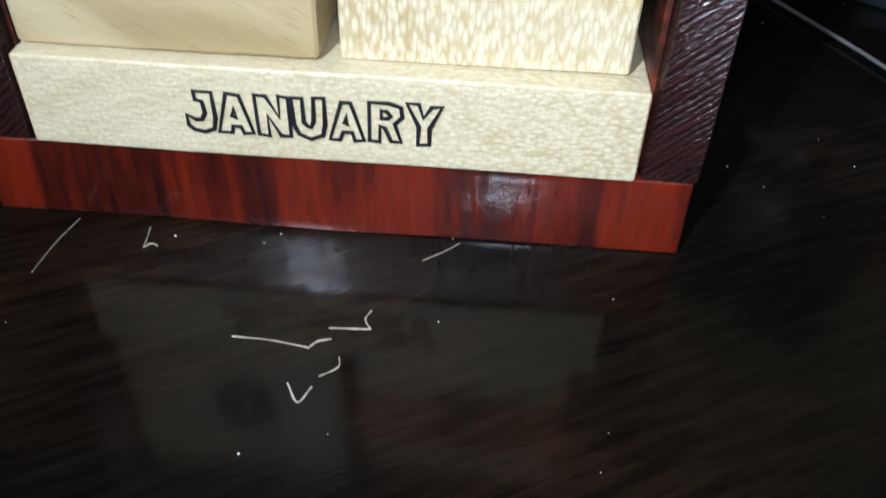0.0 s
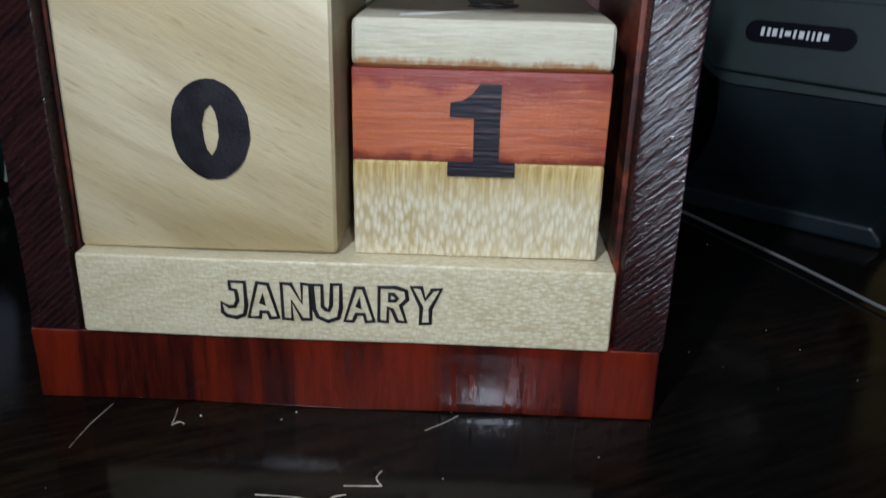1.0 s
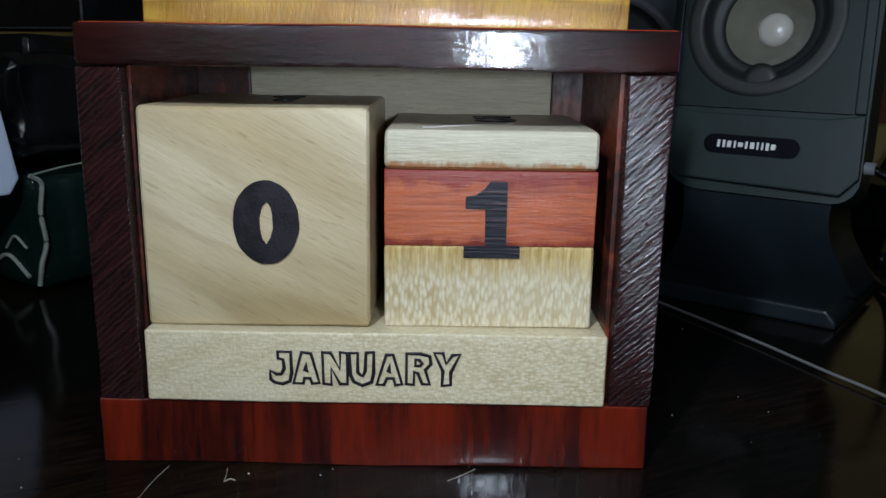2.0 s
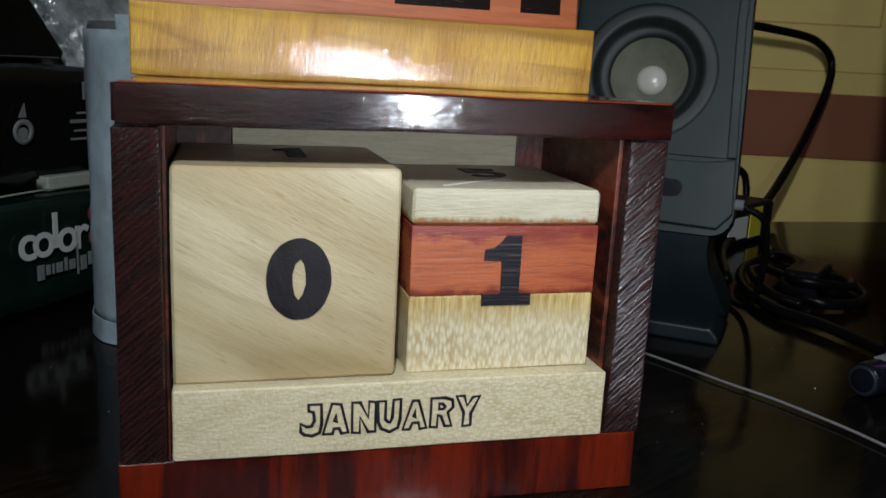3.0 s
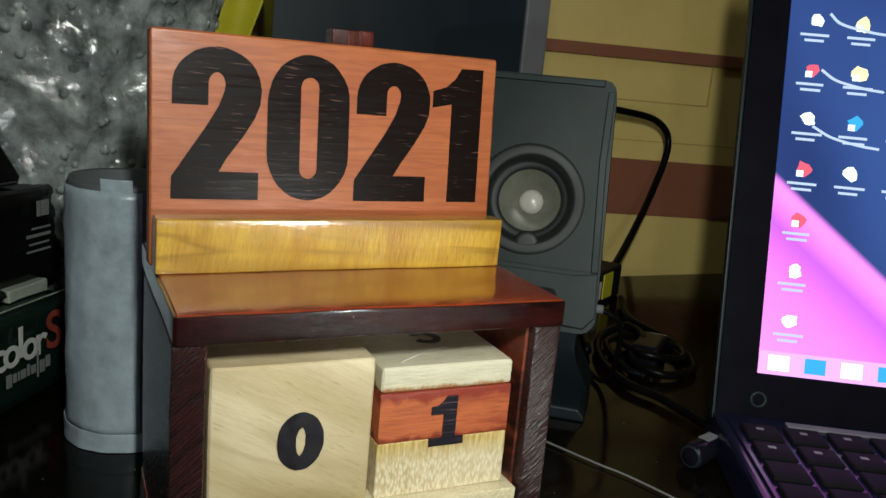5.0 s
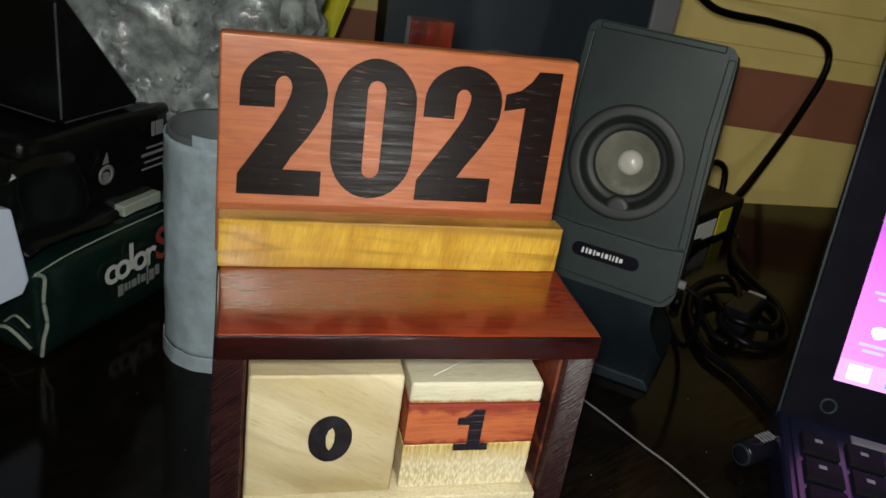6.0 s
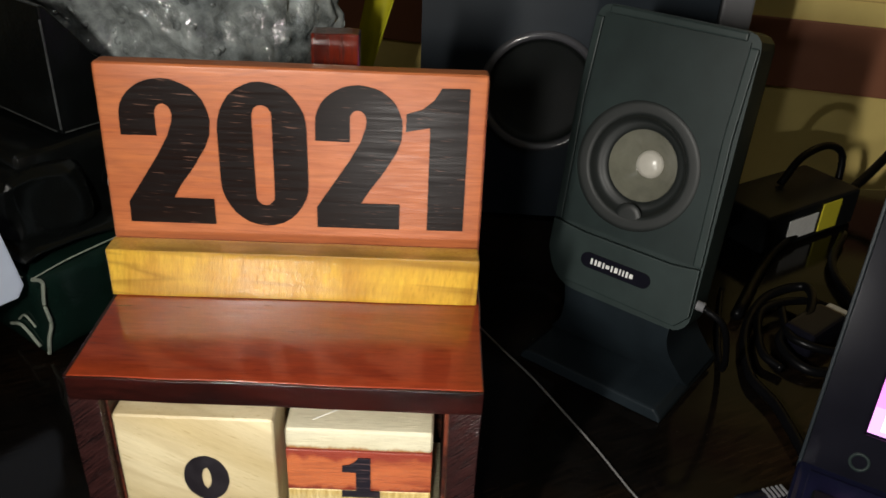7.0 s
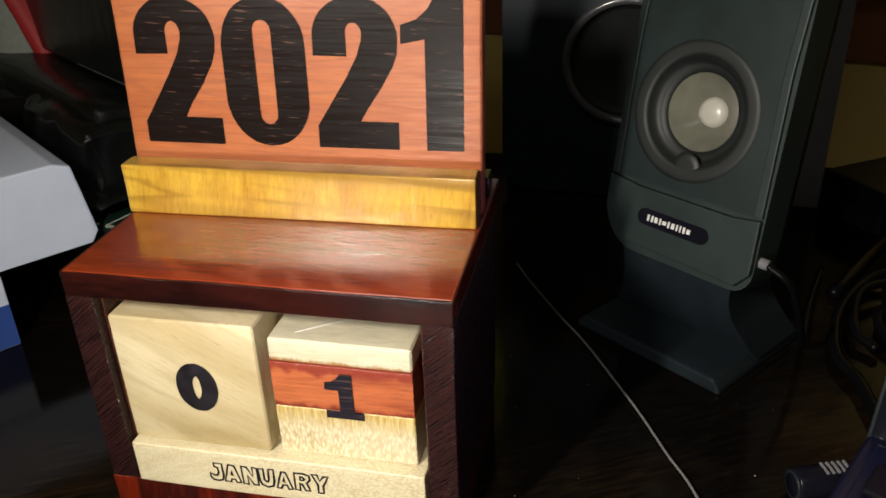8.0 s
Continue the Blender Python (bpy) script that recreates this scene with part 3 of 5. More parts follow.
SLAB_ONE = [[(0.02, 0.0), (0.98, 0.0), (0.98, 0.16), (0.74, 0.16), (0.74, 1.0), (0.45, 1.0), (0.36, 0.90), (0.22, 0.82), (0.04, 0.80),
             (0.04, 0.64), (0.38, 0.64), (0.38, 0.16), (0.02, 0.16)]]
FIVE = [[(0.05, 1.0), (0.90, 1.0), (0.90, 0.84), (0.28, 0.84), (0.26, 0.62)] + arc(0.48, 0.33, 0.48, 0.34, 110, -150, 14)
        + [(0.22, 0.27)] + arc(0.48, 0.33, 0.24, 0.19, 200, 470, 12) + [(0.10, 0.50)]]


# hollow block capitals
BLOCK = {
    "J": [[(0.42, 1.0), (1.0, 1.0), (1.0, 0.28), (0.86, 0.05), (0.55, -0.03), (0.18, 0.0), (0.0, 0.12), (0.06, 0.36), (0.30, 0.28), (0.56, 0.30), (0.62, 0.45), (0.60, 0.76), (0.42, 0.76)]],
    "A": [[(0.0, 0.0), (0.34, 1.0), (0.66, 1.0), (1.0, 0.0), (0.68, 0.0), (0.62, 0.20), (0.38, 0.20), (0.32, 0.0)], [(0.44, 0.42), (0.56, 0.42), (0.50, 0.70)]],
    "N": [[(0.02, 0.0), (0.02, 1.0), (0.34, 1.0), (0.66, 0.46), (0.66, 1.0), (0.98, 1.0), (0.98, 0.0), (0.68, 0.0), (0.34, 0.54), (0.34, 0.0)]],
    "U": [[(0.0, 1.0), (0.34, 1.0), (0.34, 0.38), (0.42, 0.25), (0.58, 0.25), (0.66, 0.38), (0.66, 1.0), (1.0, 1.0), (1.0, 0.30), (0.86, 0.06), (0.5, -0.03), (0.14, 0.06), (0.0, 0.30)]],
    "R": [[(0.02, 0.0), (0.02, 1.0), (0.62, 1.0), (0.92, 0.90), (0.97, 0.66), (0.78, 0.45), (1.0, 0.0), (0.66, 0.0), (0.48, 0.38), (0.34, 0.38), (0.34, 0.0)], [(0.36, 0.60), (0.58, 0.60), (0.64, 0.70), (0.58, 0.79), (0.36, 0.79)]],
    "Y": [[(0.0, 1.0), (0.36, 1.0), (0.50, 0.66), (0.66, 1.0), (1.0, 1.0), (0.68, 0.42), (0.68, 0.0), (0.34, 0.0), (0.34, 0.42)]],
}


def rough_edge(loops, amount):
    return [[(x + random.uniform(-amount, amount), y + random.uniform(-amount, amount)) for x, y in lp] for lp in loops]


def build_sign():
    lean = math.degrees(math.atan2(0.0055, 0.079))
    base = pose(0, 0.0578, 0.104, -lean, 0, 1.3)
    sign = empty("year_sign", base)
    tagged(sign, "orange wooden sign board with the black number 2021", "sign")
    part("board", worn_bm(-0.0668, 0.0648, 0.0, 0.0085, 0.0, 0.0805, 0.0016, 0.00012), ORANGE, sign, smooth=True, sharp=18)
    H = 0.0522
    for glyph, wid, x in ((TWO, 0.0525, -0.0598), (ZERO, 0.0525, -0.0270), (TWO, 0.0515, 0.0062), (ONE, 0.0500, 0.0372)):
        loops = rough_edge(scaled(glyph, wid, H), 0.00012)
        outline("digit", loops, pose(x, -0.00022, 0.0235) @ FRONT, BURNT, sign, 0.00012, "black painted digit")
    return sign


build_sign()


def build_blocks():
    b0 = empty("date_block", pose(-0.0279, 0.0280, 0.0344))
    tagged(b0, "pale wooden cube with a black zero, slightly worn", "block", "date blocks")
    part("cube", worn_bm(-0.0263, 0.0263, -0.0255, 0.0255, 0.0, 0.0516, 0.0016, 0.00014), PALE, b0, smooth=True, sharp=18)
    outline("digit", rough_edge(scaled(FAT_ZERO, 0.0153, 0.0198, -0.0053, 0.0154), 0.0001), pose(0, -0.0257, 0) @ FRONT, INK, b0)
    outline("digit", rough_edge(scaled(ONE, 0.018, 0.020, -0.004, -0.010), 0.0001), pose(0.002, 0.004, 0.0519), INK, b0)
    # second block, glued from three woods
    b1 = empty("date_block", pose(0.0262, 0.0292, 0.0344))
    tagged(b1, "cream, red and flecked wooden block with a black one", "block", "date blocks")
    part("lamination", worn_bm(-0.0246, 0.0246, -0.0250, 0.0250, 0.0, 0.0200, 0.0009, 0.00012), FLECKED, b1, "pale flecked lower layer", smooth=True, sharp=18)
    part("lamination", worn_bm(-0.0245, 0.0245, -0.02495, 0.0250, 0.02002, 0.0378, 0.0003, 0.00012), RED_STRIPE, b1, "red middle layer", smooth=True, sharp=18)
    part("lamination", worn_bm(-0.0246, 0.0246, -0.0249, 0.0250, 0.03782, 0.0470, 0.0017, 0.00012), CREAM, b1, "cream upper layer", smooth=True, sharp=18)
    outline("digit", rough_edge(scaled(SLAB_ONE, 0.0137, 0.0180, -0.0064, 0.0174), 0.0001), pose(0, -0.02535, 0) @ FRONT, INK_WORN, b1)
    outline("digit", rough_edge(scaled(FIVE, 0.012, 0.017, -0.006, -0.008), 0.0001), pose(0.002, 0.004, 0.0472), INK, b1)
    part("ink_scratch", cord_bm([(-0.016, -0.020, 0.0470), (-0.004, -0.012, 0.0470), (0.006, -0.0075, 0.0470)], 0.00018, 5), WHITE_MARK, b1)
    # month bar under both
    mb = empty("month_block", pose(0, 0.027, 0.0166))
    tagged(mb, "pale wooden bar lettered JANUARY, under the date blocks", "block")
    part("bar", worn_bm(-0.0543, 0.0543, -0.0280, 0.0250, 0.0, 0.0177, 0.0008, 0.00012), PALE_MONTH, mb, smooth=True, sharp=18)
    x = -0.0250
    for ch, wid in zip("JANUARY", (0.0056, 0.0066, 0.0064, 0.0062, 0.0068, 0.0064, 0.0066)):
        cu = bpy.data.curves.new("letter", "CURVE")
        cu.dimensions, cu.bevel_depth, cu.bevel_resolution = "3D", 0.00044, 1
        for loop in rough_edge(scaled(BLOCK[ch], wid * 0.93, 0.0078), 0.00024):
            sp = cu.splines.new("POLY")
            sp.points.add(len(loop) - 1)
            for p, (px, py) in zip(sp.points, loop):
                p.co = (px, py, 0, 1)
            sp.use_cyclic_u = True
        lift = 0.0050 + (x + 0.0256) * 0.006 + random.uniform(-0.0002, 0.0002)
        from_curve("letter", cu, pose(x, -0.0282, lift, 0, random.uniform(-3, 3), 0) @ FRONT @ Matrix.Diagonal((1, 1, 0.25, 1)), INK, mb)
        x += wid + 0.00005



build_blocks()


# ---- loudspeakers ----
def build_satellite():
    sp = empty("desk_speaker", pose(0.126, 0.137, 0, 0, 0, -37.7))
    tagged(sp, "dusty dark grey desktop loudspeaker standing on its foot", "loudspeaker")
    tilt = pose(0, 0, 0, -13.5, 0, 0)     # leans the body back
    W = 0.040
    z0, z1 = 0.046, 0.186
    prof = [(-W + 0.007 - 0.007 * math.sin(radians(a)), z1 - 0.007 + 0.007 * math.cos(radians(a))) for a in (0, 30, 60, 90)] + [(-W, z0 + 0.018)] + [(-W + 0.018 - 0.018 * math.cos(radians(a)), z0 + 0.018 - 0.018 * math.sin(radians(a))) for a in range(10, 91, 16)] \
        + [(W - 0.010 + 0.010 * math.sin(radians(a)), z0 + 0.010 - 0.010 * math.cos(radians(a))) for a in range(0, 91, 18)] + [(W - 0.007 + 0.007 * math.cos(radians(a)), z1 - 0.007 + 0.007 * math.sin(radians(a))) for a in (0, 30, 60, 90)]
    # the lower part of the front swings a little to one side
    def lean_x(x, z):
        return x + 0.0048 * max(0.0, (0.140 - z) / 0.080)
    prof = [(lean_x(x, z), z) for x, z in prof]
    part("cabinet", moved(prism_bm([(x * 0.97, z) for x, z in prof], 0.006, 0.0018), tilt @ pose(0, 0.0196, 0)), SPK_DARK, sp, "black cabinet")
    part("rear_body", moved(box_bm(-0.026, 0.024, 0.0257, 0.052, 0.060, 0.172, 0.008, 4), tilt), SPK_DARK, sp)
    hx, hz = -0.0006, 0.1160

    def pierced(loop, hole, y0, y1, mat, name, words=""):
        """A slab bounded by loop, with a round hole for the cone."""
        bm, ring, out = bmesh.new(), [], []
        angles = sorted([math.atan2(z - hz, x - hx) for x, z in loop] + [2 * math.pi * i / 40 - math.pi + 0.01 for i in range(40)])
        for a in angles:
            c, d = math.cos(a), math.sin(a)
            best = 1.0
            for (ax_, az), (bx, bz) in zip(loop, loop[1:] + loop[:1]):
                ex, ez = bx - ax_, bz - az
                den = c * ez - d * ex
                if abs(den) > 1e-12:
                    k = ((ax_ - hx) * ez - (az - hz) * ex) / den
                    u = ((ax_ - hx) * d - (az - hz) * c) / den
                    if k > 0 and -1e-6 <= u <= 1 + 1e-6:
                        best = min(best, k)
            ring.append(bm.verts.new((hx + hole * c, y0, hz + hole * d)))
            out.append(bm.verts.new((hx + best * c, y0, hz + best * d)))
        n = len(angles)
        for i in range(n):
            bm.faces.new((ring[i], ring[(i + 1) % n], out[(i + 1) % n], out[i]))
        ext = bmesh.ops.extrude_face_region(bm, geom=bm.faces[:])
        for v in ext["geom"]:
            if isinstance(v, bmesh.types.BMVert):
                v.co.y += y1 - y0
        bmesh.ops.recalc_face_normals(bm, faces=bm.faces[:])
        return part(name, moved(bm, tilt), mat, sp, words)

    pierced([(x * 0.99, z) for x, z in prof], 0.0250, 0.0012, 0.0193, SPK_GREY, "front_shell", "grey front shell")
    pierced([(lean_x(-0.0350, 0.080), 0.080), (lean_x(0.0350, 0.080), 0.080), (0.0350, 0.140), (0.0350, 0.1815), (-0.0350, 0.1815), (-0.0350, 0.140)], 0.0245, 0.0000, 0.0012, SPK_PANEL, "grille", "dusty dark grille panel")

    def rim(x0, x1, a, b, y0, y1, bev=0.0008):
        return moved(box_bm(x0, x1, y0, y1, a, b, bev), tilt)
    for x0, x1 in ((-0.0392, -0.0352), (0.0352, 0.0392)):
        edge = [(lean_x(x0, z), z) for z in (0.080, 0.110, 0.140, 0.1795)] + [(lean_x(x1, z), z) for z in (0.1795, 0.140, 0.110, 0.080)]
        part("rim", moved(prism_bm(edge, 0.0023, 0.0006), tilt @ pose(0, -0.0008, 0)), SPK_GREY, sp)
    part("rim", rim(-0.0330, 0.0330, 0.1818, 0.1855, -0.0008, 0.0015), SPK_GREY, sp)
    part("lower_lip", moved(prism_bm([(lean_x(x, z), z) for x, z in ((-0.0392, 0.0795), (-0.0392, 0.064), (-0.036, 0.0565), (-0.030, 0.0505), (0.033, 0.0490), (0.0392, 0.056), (0.0392, 0.0795), (0.026, 0.0775), (-0.022, 0.0775))], 0.0030, 0.0007), tilt @ pose(0, -0.0017, 0)), SPK_GREY, sp, "worn lower lip")
    ax = tilt @ pose(hx, 0.0, hz, 90, 0, 0)
    part("surround", moved(lathe_bm([(0.0312, -0.0001), (0.0309, 0.0003), (0.0290, 0.0004), (0.0262, 0.0004), (0.0246, 0.0002), (0.0240, -0.001), (0.0226, -0.0036), (0.0205, -0.0050), (0.0188, -0.0046), (0.0174, -0.0068)], 48), ax), RUBBER, sp, "dark rubber surround", True)
    cone = part("cone", moved(lathe_bm([(0.0178, -0.0066), (0.0150, -0.0096), (0.0105, -0.0140), (0.0068, -0.0168)], 48), ax), CONE, sp, "shiny grey cone", True)
    part("dust_cap", moved(lathe_bm([(0.0070, -0.0170), (0.0066, -0.0152), (0.0046, -0.0138), (0.0, -0.0132)], 32), ax), CAP, cone, "silver dust cap", True)
    part("tweeter", moved(lathe_bm([(0.0070, -0.0006), (0.0062, 0.0002), (0.0040, 0.0003), (0.0, 0.0003)], 32), tilt @ pose(0.0015, 0.0, 0.0915, 90, 0, 0)), RUBBER, sp, "small dark tweeter", True)
    pts = arc(-0.0150, 0, 0.0038, 0.0038, 90, 270, 8) + arc(0.0150, 0, 0.0038, 0.0038, -90, 90, 8)
    em = part("name_plate", moved(prism_bm(pts, 0.0012, 0.0), tilt @ pose(0.0034, -0.0024, 0.0650)), GLOSS_BLACK, sp, "black oval name plate")
    xx = -0.0131
    for wide, tall, gap in ((0.0011, 0.0030, 0.0011), (0.0010, 0.0030, 0.0008), (0.0016, 0.0026, 0.0010), (0.0009, 0.0030, 0.0008), (0.0020, 0.0018, 0.0009), (0.0009, 0.0030, 0.0010), (0.0017, 0.0026, 0.0009),
                            (0.0008, 0.0030, 0.0010), (0.0008, 0.0030, 0.0009), (0.0012, 0.0030, 0.0008), (0.0018, 0.0022, 0.0)):
        part("plate_mark", moved(box_bm(xx, xx + wide, -0.0029, -0.0023, 0.0650 - tall / 2, 0.0650 + tall / 2, 0.0002), tilt @ pose(0.0034, 0, 0)), WHITE_MARK, em, "pale plain bar")
        xx += wide + gap
    # neck and foot
    neck = bmesh.new()
    rows = []
    for k in range(13):
        u = k / 12
        z = 0.054 * (1 - u) + 0.006 * u
        hr = 0.0380 - 0.003 * math.sin(math.pi * min(1, u * 1.3)) + 0.0080 * u ** 3
        hl = 0.0245 - 0.003 * math.sin(math.pi * u) + 0.010 * u ** 3
        yf = 0.24 * z + 0.0015 + 0.004 * u + 0.020 * u * u
        yb = yf + 0.035
        rows.append([neck.verts.new((x, y, z)) for x, y in ((-hl, yf), (hr, yf), (hr, yb), (-hl, yb))])
    for a, b in zip(rows, rows[1:]):
        for i in range(4):
            neck.faces.new((a[i], a[(i + 1) % 4], b[(i + 1) % 4], b[i]))
    neck.faces.new(rows[0][::-1])
    neck.faces.new(rows[-1])
    bmesh.ops.recalc_face_normals(neck, faces=neck.faces[:])
    part("neck", neck, SPK_FOOT, sp, "", True, 30)
    part("foot", moved(prism_bm([(-0.036, 0.0), (0.046, 0.0), (0.0455, 0.003), (0.042, 0.0068), (-0.032, 0.0068), (-0.0355, 0.003)], 0.070, 0.0012), pose(0, -0.002, 0)), SPK_FOOT, sp, "dusty black foot")
    part("jack", moved(lathe_bm([(0.0, 0.0), (0.0034, 0.0), (0.0034, 0.006), (0.0024, 0.007), (0.0024, 0.011), (0.0, 0.011)], 20), pose(0.037, 0.020, 0.058, 0, 90, 0)), SUB_EDGE, sp, "metal plug in the side", True)


build_satellite()


def build_subwoofer():
    sub = empty("subwoofer", pose(0.136, 0.32, 0, 0, 0, -2))
    tagged(sub, "large dark navy subwoofer box with a round port", "loudspeaker")
    part("cabinet", box_bm(-0.100, 0.083, 0.006, 0.07, 0.0, 0.30, 0.002), SUB, sub)
    # front board with the port cut through
    bm = bmesh.new()
    cx, cz, r, n = -0.023, 0.092, 0.036, 40
    inner = [bm.verts.new((cx + r * math.cos(2 * math.pi * i / n), 0.0, cz + r * math.sin(2 * math.pi * i / n))) for i in range(n)]
    outer = []
    for i in range(n):
        c, s = math.cos(2 * math.pi * i / n), math.sin(2 * math.pi * i / n)
        k = min((0.079 if c < 0 else 0.104) / max(abs(c), 1e-6), (0.09 if s < 0 else 0.206) / max(abs(s), 1e-6))
        outer.append(bm.verts.new((cx + k * c, 0.0, cz + k * s)))
    for i in range(n):
        j = (i + 1) % n
        bm.faces.new((inner[i], inner[j], outer[j], outer[i]))
    ex = bmesh.ops.extrude_face_region(bm, geom=bm.faces[:])
    for v in ex["geom"]:
        if isinstance(v, bmesh.types.BMVert):
            v.co.y += 0.0058
    bmesh.ops.recalc_face_normals(bm, faces=bm.faces[:])
    part("front_board", bm, SUB, sub)
    axis = pose(cx, 0.0, cz, 90, 0, 0)
    part("port_ring", moved(lathe_bm([(0.0355, -0.0055), (0.0352, 0.001), (0.0375, 0.0035), (0.0400, 0.003), (0.0408, 0.0002)], 48), axis), PORT, sub, "glossy black port ring", True)
    part("port_bowl", moved(lathe_bm([(0.0352, 0.0), (0.0345, -0.003), (0.031, -0.0052), (0.0, -0.0054)], 40), axis), RUBBER, sub, "dark bowl of the port", True)
    part("edge_trim", box_bm(0.0835, 0.103, 0.002, 0.07, 0.0, 0.30, 0.0015), SUB_EDGE, sub, "grey edge trim")


build_subwoofer()


# ---- laptop ----
def screen_picture():
    """The lit desktop picture: dark blue above, magenta below a slanting edge, with soft bands."""
    m, t, b = material("lit_desktop_picture", 0.15)
    b.inputs["Base Color"].default_value = (0.01, 0.01, 0.012, 1)
    sep = t.nodes.new("ShaderNodeSeparateXYZ")
    c = t.nodes.new("ShaderNodeTexCoord")
    t.links.new(c.outputs["Object"], sep.inputs[0])
    slope = t.nodes.new("ShaderNodeMath")
    slope.operation = "MULTIPLY_ADD"
    t.links.new(sep.outputs["X"], slope.inputs[0])
    slope.inputs[1].default_value = 0.82
    t.links.new(sep.outputs["Z"], slope.inputs[2])
    # along the slanting axis, 0 at the foot of the picture
    rng = t.nodes.new("ShaderNodeMapRange")
    rng.inputs["From Min"].default_value, rng.inputs["From Max"].default_value = 0.0, 0.22
    t.links.new(slope.outputs[0], rng.inputs["Value"])
    n = noisy(t, coords(t, (1, 1, 0.4), (0, -30, 0)), 9, 2, 0.4)
    sky = ramp(t, n, [(0.35, (0.007, 0.014, 0.07)), (0.7, (0.028, 0.065, 0.21))])
    low = ramp(t, rng.outputs[0], [(0.0, (0.66, 0.19, 0.62)), (0.24, (0.56, 0.13, 0.58)), (0.36, (0.36, 0.07, 0.50)), (0.43, (0.60, 0.16, 0.64))])
    edge = ramp(t, rng.outputs[0], [(0.455, (0, 0, 0)), (0.475, (1, 1, 1))])
    t.links.new(mixed(t, edge, low, sky), b.inputs["Emission Color"])
    b.inputs["Emission Strength"].default_value = 2.6
    return m


SCREEN = screen_picture()
ICON_WHITE = emitter("lit_white", (0.75, 0.85, 1.0), 2.2)
TEXT_WHITE = emitter("lit_caption", (0.6, 0.7, 0.9), 1.3)
ICON_RED = emitter("lit_red", (0.9, 0.10, 0.16), 1.7)
ICON_BLUE = emitter("lit_blue", (0.05, 0.35, 0.75), 1.7)
ICON_CREAM = emitter("lit_cream", (0.95, 0.85, 0.45), 1.7)
BAR_LILAC = emitter("lit_lilac", (0.62, 0.30, 0.72), 2.2)


